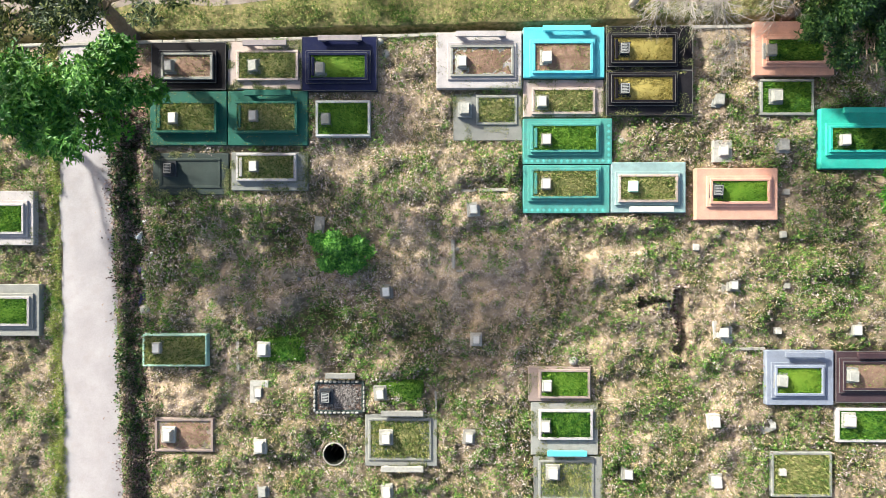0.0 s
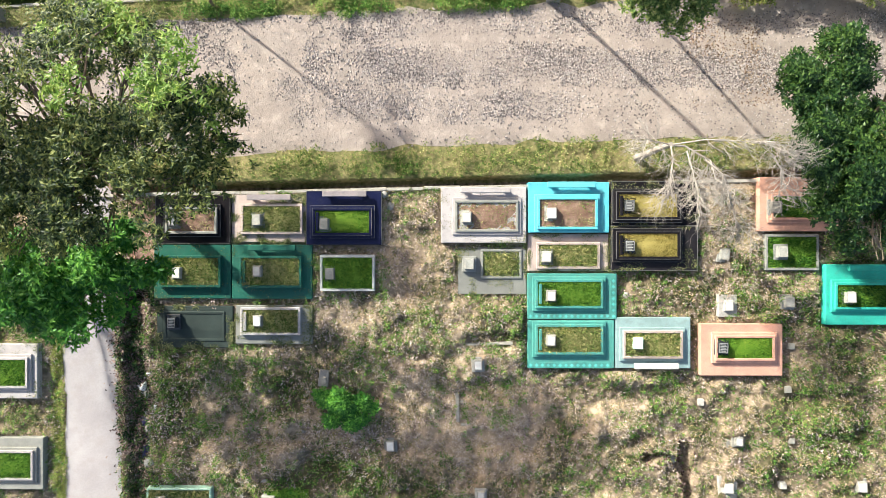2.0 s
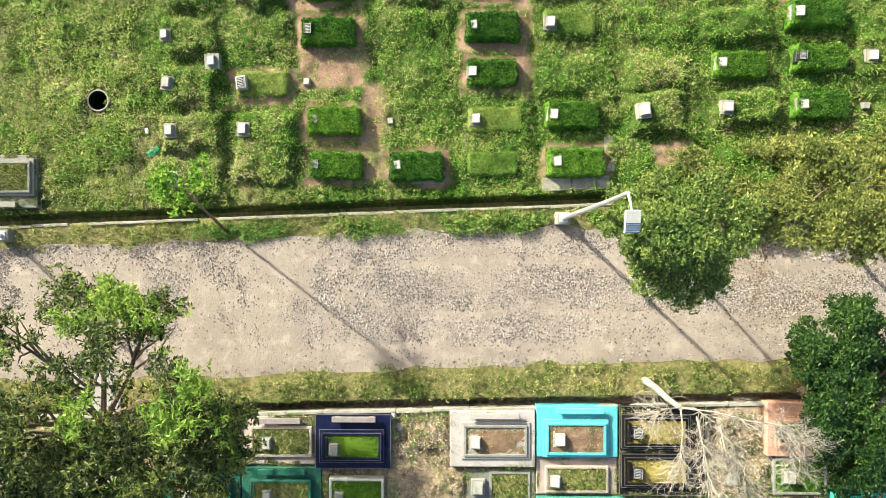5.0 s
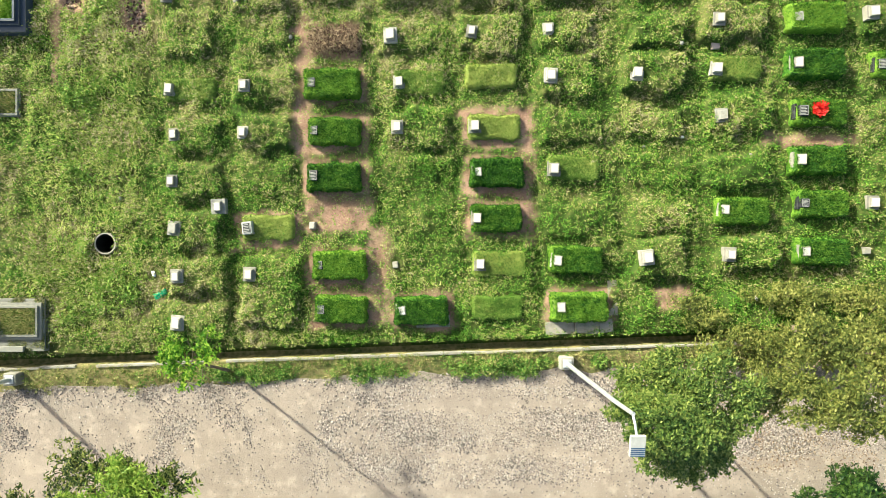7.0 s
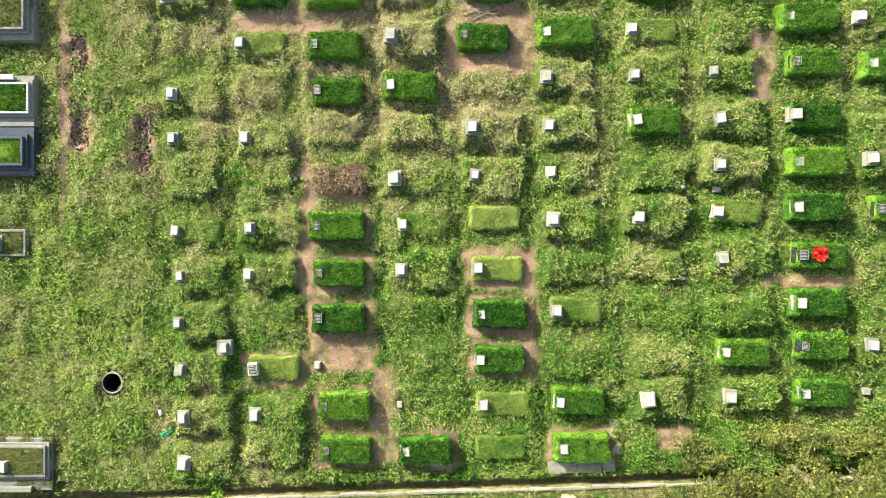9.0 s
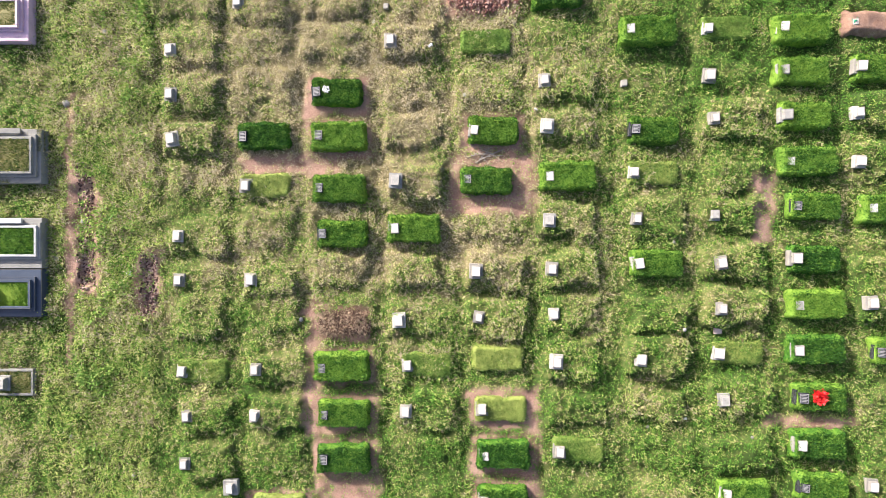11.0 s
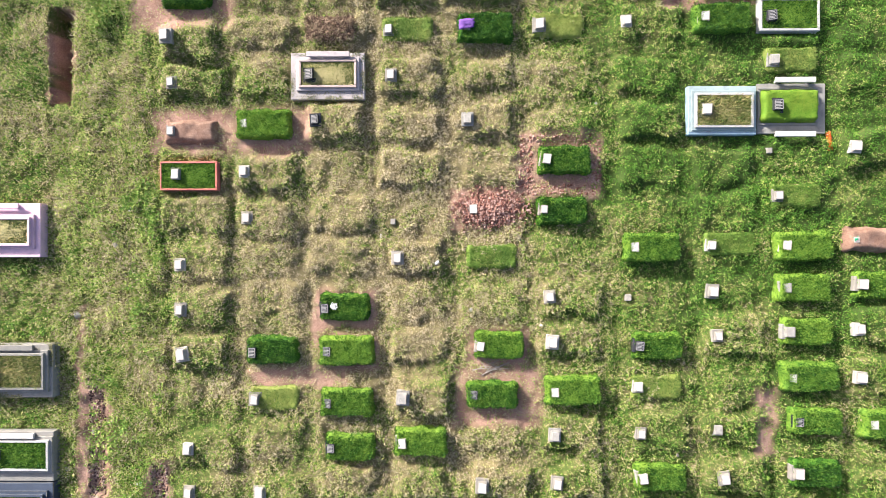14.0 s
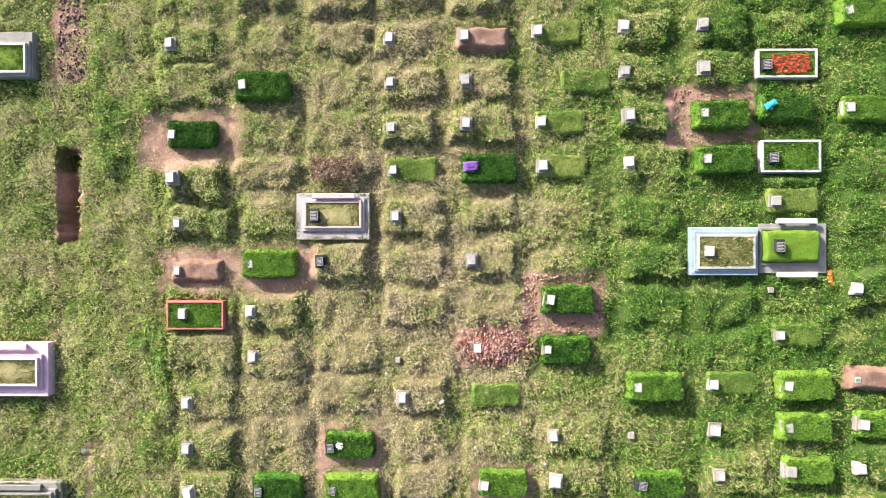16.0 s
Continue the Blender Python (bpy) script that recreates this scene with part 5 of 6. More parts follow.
def tomb(label, base, kerb, stone_at, base_mat, kerb_mat, bed, stone, base_top, kerb_top, bench, seed):
    x0, y0, x1, y1 = base
    k0, l0, k1, l1 = kerb
    base_top, kerb_top = base_top * 0.72, kerb_top * 0.7
    root = tagged(new("tomb"), label, "tomb", "built tombs")
    root.location = (x0, y0, 0)
    off = Matrix.Translation((-x0, -y0, 0))
    bm = bmesh.new()
    block(bm, x0, y0, -0.3, x1, y1, base_top, 0.015, 0.01, turn=off)
    part("base", bm, base_mat, root)
    if label.startswith("blue painted"):
        bm = bmesh.new()
        block(bm, x0 + 0.02, y0 + 0.1, base_top - 0.01, x1 - 0.02, y1 - 0.02, base_top + 0.015, 0.006, turn=off)
        part("coping", bm, ICE, root, "pale blue-white top")
    rise = min(0.10, (kerb_top - base_top) * 0.5)
    if k0 - x0 > 0.12 and base_top > 0.15:
        bm = bmesh.new()
        block(bm, k0 - 0.09, l0 - 0.09, base_top - 0.02, k1 + 0.09, l1 + 0.09, base_top + rise, 0.012, turn=off)
        part("step", bm, ICE if label.startswith("blue painted") else base_mat, root)
    t = 0.06 if base_mat in (RED, MINT) else 0.085
    bm = bmesh.new()
    for a in ((k0, l0, k1, l0 + t), (k0, l1 - t, k1, l1), (k0, l0 + t + 0.002, k0 + t, l1 - t - 0.002), (k1 - t, l0 + t + 0.002, k1, l1 - t - 0.002)):
        block(bm, a[0], a[1], base_top - 0.02, a[2], a[3], kerb_top, 0.012, turn=off)
    part("kerb", bm, kerb_mat, root)
    if label.startswith(("bottle-green", "teal-tiled", "weathered grey tomb with a pale", "navy", "black-tiled tomb with yellowed")):
        bm = bmesh.new()
        block(bm, k0 + t + 0.03, l0 + t + 0.06, base_top - 0.02, k0 + t + 0.12, l1 - t - 0.06, kerb_top + 0.03, 0.012, turn=off)
        part("head_panel", bm, kerb_mat, root)
    if label.startswith(("black-tiled", "navy", "dark maroon", "slate")):
        for (a0, b0, a1, b1), h in ((base, base_top), (kerb, kerb_top), ((k0 - 0.09, l0 - 0.09, k1 + 0.09, l1 + 0.09), base_top + rise)):
            bm = bmesh.new()
            for c in ((a0, b0, a1, b0 + 0.009), (a0, b1 - 0.009, a1, b1), (a0, b0 + 0.011, a0 + 0.009, b1 - 0.011), (a1 - 0.009, b0 + 0.011, a1, b1 - 0.016)):
                block(bm, c[0], c[1], h - 0.012, c[2], c[3], h + 0.004, turn=off)
            part("edging", bm, JOINT, root, "thin pale joint along the tile edge")
    me, words = bed_mesh(bed, k0 + t - x0, l0 + t - y0, k1 - t - x0, l1 - t - y0, kerb_top - 0.05, seed)
    child("bed", me, root, words)
    if bed == "bright":
        ob = child("turf_mound", turf_mesh("turf_mound", (k1 - k0) / 2, (l1 - l0) / 2 - 0.04, 0.30, LAWN, 2600, seed, 0.04), root, "bright clipped turf")
        ob.location = ((k0 + k1) / 2 - x0, (l0 + l1) / 2 - y0, 0)
    if bed == "red":
        gen2 = np.random.default_rng(4)
        n = 420
        bv, bf = blades(gen2.uniform(0.5, 1.75, n), gen2.uniform(0.2, 0.8, n), np.full(n, kerb_top), 0.08 * gen2.uniform(0.6, 1.4, n), 0.06 * np.ones(n), gen2.uniform(0.8, 1.5, n), gen2)
        tagged(child("flower_carpet", mesh_of("flower_carpet", bv, bf, PETALS), root, "bed of red flowers"), kind="stuff")
    if bed == "gravel":
        gen2 = np.random.default_rng(9)
        me2 = rubble_mesh("gravel_fill", (k1 - k0) * 0.42, (l1 - l0) * 0.42, 0.03, SCREE, 2600, 12, 0.02)
        ob = tagged(child("gravel_fill", me2, root, "dark pebbles"), kind="stuff")
        ob.location = ((k0 + k1) / 2 - x0, (l0 + l1) / 2 - y0, kerb_top - 0.03)
        bm = bmesh.new()
        block(bm, -0.055, -0.035, -0.1, 0.055, 0.035, 0.0, 0.022)
        me3 = bpy.data.meshes.new("edging_stone")
        bm.to_mesh(me3)
        bm.free()
        me3.materials.append(PLINTH)
        rim = [(k0 + 0.08 + 0.145 * i, l, 0.0) for i in range(int((k1 - k0 - 0.08) / 0.145)) for l in (l0, l1)] + [(k, l0 + 0.08 + 0.145 * i, 1.57) for i in range(int((l1 - l0 - 0.08) / 0.145)) for k in (k0, k1)]
        for px, py, a in rim:
            ob = child("edging_stone", me3, root)
            ob.matrix_basis = Matrix.Translation((px - x0, py - y0, kerb_top + 0.05 + random.uniform(-0.015, 0.015))) @ Matrix.Rotation(a + random.uniform(-0.15, 0.15), 4, "Z")
    stone_copy(stone, root, stone_at[0] - x0, stone_at[1] - y0, 0.22 if bed == "bright" else max(kerb_top - 0.12, 0.08), rng.normal(0, 0.02), 1.0)
    if bench:
        side, mat = bench
        for s in ("n", "s") if side == "b" else (side,):
            bm = bmesh.new()
            w = (x1 - x0) * 0.29
            cx = (x0 + x1) / 2 + 0.05
            if s in "nN":
                ya, yb = (y1 - 0.2, y1 - 0.02) if s == "n" else (y1 + 0.1, y1 + 0.28)
            else:
                ya, yb = y0 + 0.02, y0 + 0.2
            if side == "b" and s == "n":
                ya, yb = y1 - 0.02, y1 + 0.16
            if side == "b" and s == "s":
                ya, yb = y0 - 0.12, y0 + 0.06
            block(bm, cx - w, ya, base_top + 0.14, cx + w, yb, base_top + 0.21, 0.012, turn=off)
            for px in (cx - w + 0.08, cx + w - 0.22):
                block(bm, px, ya + 0.03, -0.1, px + 0.14, yb - 0.03, base_top + 0.145, 0.01, turn=off)
            part("bench", bm, mat, root)
    return root


MOSS = material("moss", [(0.05, 0.08, 0.02), (0.13, 0.15, 0.045), (0.28, 0.25, 0.13)], 2.0, 20, 0.9, 0.0, island=0.6)


def overgrowth(root, base, kerb, top, amount, seed):
    """Creeping weeds, moss and fallen leaves on a neglected tomb's step."""
    gen = np.random.default_rng(seed)
    x0, y0, x1, y1 = base
    n = int(2600 * amount * (x1 - x0) * (y1 - y0))
    x, y = gen.uniform(x0 - 0.05, x1 + 0.05, n), gen.uniform(y0 - 0.05, y1 + 0.05, n)
    rim = np.minimum(np.minimum(x - x0, x1 - x), np.minimum(y - y0, y1 - y))
    inside = (x > kerb[0]) & (x < kerb[2]) & (y > kerb[1]) & (y < kerb[3])
    keep = ~inside & (gen.random(n) < (0.25 + 0.75 * (rim < 0.1)) * smooth(0.4, 0.7, value_noise(x, y, 0.3, seed)))
    x, y, rim = x[keep], y[keep], rim[keep]
    n = len(x)
    v, f = leaflets(x - x0, y - y0, np.where(rim > 0.01, top + 0.004, top * 0.6), 0.035 * gen.uniform(0.5, 1.5, n), 0.028 * gen.uniform(0.5, 1.3, n), gen.uniform(0.9, 1.55, n), gen)
    tagged(child("overgrowth", mesh_of("overgrowth", v, f, MOSS), root, "creeping weeds and fallen leaves"), kind="stuff")


PETALS = material("red_petals", [(0.30, 0.03, 0.02), (0.55, 0.06, 0.04)], 5, 30, 0.6, 0.0, island=0.4)
OLD = {"sunken grey": 1.6, "mossy": 3.0, "weathered": 1.6, "overgrown": 5.0, "faded": 1.2, "charcoal": 2.5, "low": 1.0, "plain": 1.5, "brown-tiled": 0.9, "bottle-green": 0.35, "broken": 1.2, "off-white": 0.5}
for i, row in enumerate(TOMBS):
    made = tomb(*row, seed=200 + i)
    old = [v for k, v in OLD.items() if k in row[0]]
    if old:
        overgrowth(made, row[1], row[2], row[8] * 0.72, max(old), 400 + i)

# the master stones stand under the ground only as patterns
for ob in list(STONE.values()):
    for o in (*ob.children_recursive, ob):
        bpy.data.objects.remove(o)
# ---- trees ----
def leaf_mesh(name, mat, blobs, clusters, leaves, length, width, seed, droop=0.3):
    """A crown: rosettes of leaves spread through uneven blobs (x, y, z, rx, ry, rz), mostly near their skin."""
    gen = np.random.default_rng(seed)
    volume = np.array([b[3] * b[4] * b[5] for b in blobs]) ** 0.8 * np.array([b[6] if len(b) > 6 else 1.0 for b in blobs])
    blobs = [b[:6] for b in blobs]
    which = gen.choice(len(blobs), clusters, p=volume / volume.sum())
    b = np.array(blobs)[which]
    d = gen.normal(size=(clusters, 3))
    d /= np.linalg.norm(d, axis=1, keepdims=True)
    d[:, 2] = np.where((d[:, 2] < -0.2) & (gen.random(clusters) < 0.7), -d[:, 2], d[:, 2])
    # each blob is made of a dozen tufts round its skin, with gaps between them
    tufts = 12
    td = gen.normal(size=(len(blobs), tufts, 3))
    td /= np.linalg.norm(td, axis=2, keepdims=True)
    td[..., 2] = np.where(td[..., 2] < -0.3, -td[..., 2], td[..., 2])
    td *= gen.uniform(0.45, 0.92, (len(blobs), tufts, 1))
    pick = td[which, gen.integers(0, tufts, clusters)]
    c = b[:, :3] + (pick + d * (gen.random((clusters, 1)) ** 0.5) * 0.40) * b[:, 3:]
    n = clusters * leaves
    centre = np.repeat(c, leaves, 0)
    out = np.repeat(d, leaves, 0)
    a = gen.random(n) * 2 * math.pi
    side = np.stack([np.cos(a), np.sin(a), gen.normal(0.0, 0.10, n)], 1)
    way = side + 0.12 * out
    way[:, 2] -= 0.4 * droop * gen.random(n)
    way /= np.linalg.norm(way, axis=1, keepdims=True)
    across = np.cross(way, gen.normal(size=(n, 3)) * 0.42 + np.array([0, 0, 1.0]))
    across /= np.linalg.norm(across, axis=1, keepdims=True) + 1e-6
    size = gen.uniform(0.6, 1.3, n)[:, None]
    base = centre + gen.normal(0, 0.03, (n, 3))
    L, W = length * size, width * size
    v = np.stack([base, base + way * L * 0.45 + across * W / 2, base + way * L, base + way * L * 0.45 - across * W / 2], 1)
    v[:, 2, 2] -= (L * 0.06)[:, 0]
    return mesh_of(name, v.reshape(-1, 3), np.arange(4 * n).reshape(-1, 4), mat)


def branches(bm, p, d, r, length, depth, gen, spread=0.7, up=0.12, sides=6, kids=3, ends=None):
    """Limbs that fork again and again."""
    q = p + d * length * 0.5 + Vector(gen.normal(0, 0.06 * length, 3))
    e = p + d * length + Vector(gen.normal(0, 0.1 * length, 3))
    tube(bm, [p, q, e], [r, r * 0.82, r * 0.62], max(3, sides))
    if depth == 0:
        return
    for k in range(kids):
        turn = Vector(gen.normal(0, 1, 3))
        nd = (d + turn.normalized() * spread + Vector((0, 0, up))).normalized()
        start = q if k == 0 and depth > 1 else e
        branches(bm, start, nd, r * 0.62, length * gen.uniform(0.6, 0.85), depth - 1, gen, spread, up, sides - 1, kids)


def tree(name, label, base, lean, trunk_r, trunk_h, blobs, mat, clusters, leaves, length, width, seed, droop=0.3):
    gen = np.random.default_rng(seed)
    root = tagged(new(name), label, "tree")
    root.location = (base[0], base[1], 0)
    bm = bmesh.new()
    top = Vector((lean[0], lean[1], trunk_h))
    tube(bm, [(0, 0, -0.3), top * 0.35 + Vector((0.05, 0.03, 0)), top * 0.7, top], [trunk_r * 1.35, trunk_r, trunk_r * 0.85, trunk_r * 0.7], 10)
    part("trunk", bm, BARK, root)
    local = [(b[0] - base[0], b[1] - base[1], *b[2:]) for b in blobs]
    for b in local:
        bm = bmesh.new()
        b = b[:6]
        goal = Vector(b[:3])
        mid = (top + goal) / 2 + Vector(gen.normal(0, 0.2, 3))
        tube(bm, [top * 0.8, top, mid, goal], [trunk_r * 0.55, trunk_r * 0.4, trunk_r * 0.26, trunk_r * 0.12], 6)
        for k in range(7):
            d = Vector(gen.normal(0, 1, 3))
            d.z = abs(d.z) * 0.6
            tip = goal + Vector((d.normalized().x * b[3] * 0.8, d.normalized().y * b[4] * 0.8, d.normalized().z * b[5] * 0.7))
            s = mid.lerp(goal, gen.random())
            tube(bm, [s, (s + tip) / 2 + Vector(gen.normal(0, 0.08, 3)), tip], [trunk_r * 0.2, trunk_r * 0.13, 0.008], 4)
        part("limb", bm, BARK, root)
    child("crown", leaf_mesh("crown", mat, local, clusters, leaves, length, width, seed, droop), root)
    return root


VINE = material("creeper_leaf", [(0.07, 0.10, 0.024), (0.17, 0.20, 0.045), (0.36, 0.36, 0.11)], 0.8, 8, 0.6, 0.0, island=0.4, translucent=0.35)
mango = tree("mango_tree", "tall mango tree with dense dark leaves", (-10.6, 7.0), (0.4, 0.3), 0.22, 2.8,
     [(-6.5, 8.4, 5.7, 1.35, 1.35, 0.68, 1.9), (-8.6, 9.5, 5.9, 1.4, 1.1, 0.45, 1.2), (-8.7, 7.1, 5.9, 1.3, 1.3, 0.62, 1.7), (-10.4, 8.3, 6.6, 1.5, 1.3, 0.55, 1.2), (-7.3, 5.9, 5.6, 1.1, 1.1, 0.68, 0.5), (-11.3, 6.2, 6.0, 1.6, 1.6, 0.74, 1.0),
      (-5.7, 7.7, 5.0, 1.0, 1.0, 0.56), (-12.0, 9.9, 3.9, 1.0, 1.0, 0.35, 1.6), (-10.2, 10.6, 3.7, 1.4, 1.1, 0.37, 2.6), (-8.4, 10.5, 3.7, 1.1, 0.9, 0.31, 2.0), (-10.3, 5.7, 5.0, 1.5, 1.1, 0.56, 0.9), (-7.4, 7.6, 5.6, 1.1, 1.1, 0.62, 1.3),
      (-12.2, 5.1, 4.6, 1.3, 1.0, 0.56), (-10.6, 6.9, 5.6, 1.5, 1.3, 0.62, 2.1), (-9.5, 5.8, 5.6, 1.4, 1.2, 0.56, 1.5), (-8.9, 5.9, 5.7, 1.0, 1.1, 0.62, 1.8), (-6.2, 6.6, 5.3, 1.0, 1.0, 0.50, 1.2), (-9.5, 8.0, 6.0, 1.2, 1.1, 0.45, 0.8)], MANGO, 5600, 10, 0.128, 0.042, 301)
# lighter leaves where the sun strikes the crown; the brightness is in their colour
sunlit_tufts = [(-6.4, 8.7, 6.2, 1.2, 1.1, 0.6), (-9.6, 10.7, 4.1, 1.6, 0.9, 0.5, 2.2), (-5.8, 7.9, 5.5, 0.7, 0.7, 0.5), (-8.0, 10.3, 4.1, 0.8, 0.7, 0.4), (-8.6, 8.6, 6.2, 0.8, 0.8, 0.5), (-11.6, 9.6, 5.4, 0.9, 0.7, 0.5)]
child("new_growth", leaf_mesh("new_growth", LIME, [(b[0] + 10.6, b[1] - 7.0, *b[2:]) for b in sunlit_tufts], 620, 9, 0.135, 0.04, 308), mango, "yellow-green leaves standing for sunlight on the crown's top")
tree("mango_tree", "mango tree with fresh bright green leaves beside the lane", (-11.4, 4.6), (0.5, -0.3), 0.18, 2.2,
     [(-10.3, 3.8, 2.7, 1.7, 1.4, 1.5), (-11.7, 4.3, 3.0, 1.5, 1.5, 1.5), (-9.4, 4.8, 2.6, 1.2, 1.1, 1.3, 1.6)], FRESH, 3000, 9, 0.165, 0.058, 302)
# added tree outside the camera's view; its crowns shade the ground east of the lane
tree("mango_tree", "unseen mango tree west of the lane, added for its shade", (-15.6, 6.0), (0.2, 0.2), 0.2, 2.2,
     [(-15.2, 3.6, 3.9, 1.5, 1.4, 0.9), (-15.0, 5.9, 4.0, 1.5, 1.5, 0.9), (-15.2, 8.2, 4.0, 1.5, 1.4, 0.9), (-16.8, 6.6, 4.3, 1.5, 1.5, 0.9), (-16.8, 4.2, 4.1, 1.5, 1.4, 0.9)], MANGO, 1900, 10, 0.125, 0.036, 307)
tree("tree", "leafy dark green tree at the road's edge", (11.0, 7.6), (0.1, 0.2), 0.16, 1.9,
     [(9.6, 9.4, 3.2, 1.0, 1.1, 0.8), (9.7, 7.7, 3.3, 1.0, 1.2, 0.8), (10.1, 9.0, 3.2, 1.1, 1.3, 0.9), (10.4, 7.0, 3.3, 1.2, 1.4, 1.0), (11.9, 8.2, 3.6, 1.4, 1.5, 1.0), (11.6, 5.6, 3.2, 1.2, 1.2, 0.9), (13.2, 7.0, 3.4, 1.4, 1.6, 1.0), (10.3, 10.4, 3.2, 0.9, 0.8, 0.7), (12.3, 10.1, 3.6, 1.4, 1.1, 0.8), (12.7, 5.0, 3.2, 1.3, 1.0, 0.8), (14.3, 4.9, 3.2, 1.3, 1.1, 0.8), (10.9, 7.2, 1.9, 1.0, 1.2, 0.6), (12.6, 6.6, 1.8, 1.3, 1.2, 0.6), (11.2, 9.0, 1.9, 1.2, 1.0, 0.6)],
     DEEP, 14500, 8, 0.11, 0.046, 303)
tree("tree", "leafy tree with olive green leaves beside the lamp post", (5.9, 13.1), (-0.2, -0.3), 0.06, 2.4,
     [(5.2, 12.5, 3.9, 1.5, 1.4, 0.5), (4.5, 13.4, 3.7, 1.0, 1.0, 0.45), (5.9, 11.6, 3.7, 1.1, 0.95, 0.45), (6.3, 13.0, 3.8, 1.2, 1.2, 0.5), (5.0, 12.4, 4.7, 1.1, 1.0, 0.5, 1.3), (4.3, 12.7, 4.4, 0.9, 0.8, 0.5, 1.2)], OLIVE, 5600, 7, 0.10, 0.045, 304)
tree("young_tree", "slender young tree with bright green leaves on the verge", (-7.93, 12.83), (0.2, 0.95), 0.045, 3.0,
     [(-7.6, 13.9, 3.5, 0.9, 0.75, 0.4), (-8.1, 13.9, 3.3, 0.55, 0.6, 0.35), (-7.3, 14.3, 3.2, 0.5, 0.5, 0.35)], SAPLING, 175, 8, 0.115, 0.05, 305)


tree("tree", "spreading tree with yellow-olive leaves at the road's edge", (10.6, 14.4), (-0.2, -0.4), 0.09, 2.3,
     [(8.6, 13.0, 3.5, 1.2, 1.0, 0.6), (10.3, 13.2, 3.8, 1.3, 1.2, 0.6), (12.2, 13.3, 3.7, 1.4, 1.2, 0.6), (9.5, 14.5, 3.5, 1.3, 1.0, 0.5), (11.6, 14.7, 3.6, 1.4, 1.0, 0.5), (14.0, 13.6, 3.5, 1.2, 1.2, 0.6)], VINE, 5200, 7, 0.10, 0.045, 306)


def thicket(name, label, blobs, mat, clusters, seed):
    root = tagged(new(name), label, "shrub")
    x, y = blobs[0][:2]
    root.location = (x, y, 0)
    local = [(b[0] - x, b[1] - y, *b[2:]) for b in blobs]
    gen = np.random.default_rng(seed)
    for b in local:
        for k in range(5):
            bm = bmesh.new()
            foot = Vector((b[0] + gen.normal(0, b[3] * 0.3), b[1] + gen.normal(0, b[4] * 0.3), -0.15))
            tip = Vector((b[0] + gen.normal(0, b[3] * 0.5), b[1] + gen.normal(0, b[4] * 0.5), b[2] + b[5] * 0.6))
            tube(bm, [foot, (foot + tip) / 2 + Vector(gen.normal(0, 0.05, 3)), tip], [0.022, 0.016, 0.006], 4)
            part("stem", bm, BARK, root)
    child("foliage", leaf_mesh("foliage", mat, local, clusters, 7, 0.095, 0.045, seed), root)
    return root


thicket("thicket", "tangled yellow-green creeper thicket beside the road", [(8.2, 13.7, 0.35, 1.2, 0.9, 0.4), (10.4, 14.0, 0.45, 1.5, 1.2, 0.5), (12.8, 14.0, 0.5, 1.6, 1.3, 0.5), (14.8, 13.6, 0.5, 1.3, 1.3, 0.5), (9.4, 13.2, 0.3, 1.0, 0.6, 0.3),
        (7.4, 14.9, 0.25, 1.3, 0.6, 0.28), (10.4, 15.4, 0.28, 1.6, 0.6, 0.3), (12.9, 15.3, 0.3, 1.4, 0.6, 0.3)], VINE, 4000, 311)
thicket("bush", "clipped bright green bush at a grave's foot", [(-3.9, -0.1, 0.32, 0.72, 0.58, 0.42), (-3.15, -0.15, 0.30, 0.70, 0.58, 0.38), (-3.5, 0.1, 0.45, 0.55, 0.4, 0.3)], FRESH, 2600, 312)
thicket("bush", "leafy green bush growing beside a turquoise tomb", [(13.7, 1.9, 0.7, 0.6, 0.7, 0.6)], FRESH, 600, 313)

# the bleached dead tree
gen = np.random.default_rng(21)
dead = tagged(new("dead_tree"), "leafless bleached dead tree with tangled twigs", "tree")
dead.location = (5.9, 7.95, 0)
bm = bmesh.new()
tube(bm, [(0, 0, -0.3), (0.04, -0.02, 1.0), (-0.03, -0.06, 2.1), (0.02, -0.1, 3.0)], [0.13, 0.10, 0.085, 0.07], 9)
part("trunk", bm, DEADWOOD, dead)


def bough(points, radius, twigs, heading, spread, reach):
    """A bare limb along points, with forking twigs that mostly follow a heading."""
    bm = bmesh.new()
    points = [Vector(p) + (Vector(gen.normal(0, 0.11, 3)) if 0 < i else Vector()) for i, p in enumerate(points)]
    n = len(points)
    tube(bm, points, [radius * (1 - 0.7 * i / (n - 1)) for i in range(n)], 6)
    for k in range(int(2.6 * twigs)):
        u = gen.uniform(0.25, 1.0) * (n - 1)
        i = min(int(u), n - 2)
        p = points[i].lerp(points[i + 1], u - i)
        d = (Vector(heading) + Vector(gen.normal(0, spread, 3))).normalized()
        branches(bm, p, d, 0.0125, reach * gen.uniform(0.6, 1.3), 3, gen, 0.8, 0.0, 4, 2 if k % 2 else 3)
    part("bough", bm, DEADWOOD, dead)


top = (0.02, -0.1, 2.95)
bough([top, (0.4, -0.3, 3.1), (0.85, -0.55, 3.2), (1.1, -1.0, 3.5), (1.3, -1.5, 3.7)], 0.036, 12, (0.1, -1.0, 0.1), 0.45, 0.42)
bough([top, (0.6, -0.1, 3.4), (1.2, -0.12, 3.7), (1.8, -0.2, 3.95), (2.3, -0.35, 4.0)], 0.022, 9, (0.7, -0.2, 0.2), 0.55, 0.40)
bough([(1.8, -0.2, 3.95), (2.2, -0.5, 4.0), (2.6, -0.7, 4.0)], 0.03, 10, (0.8, -0.3, 0.1), 0.7, 0.36)
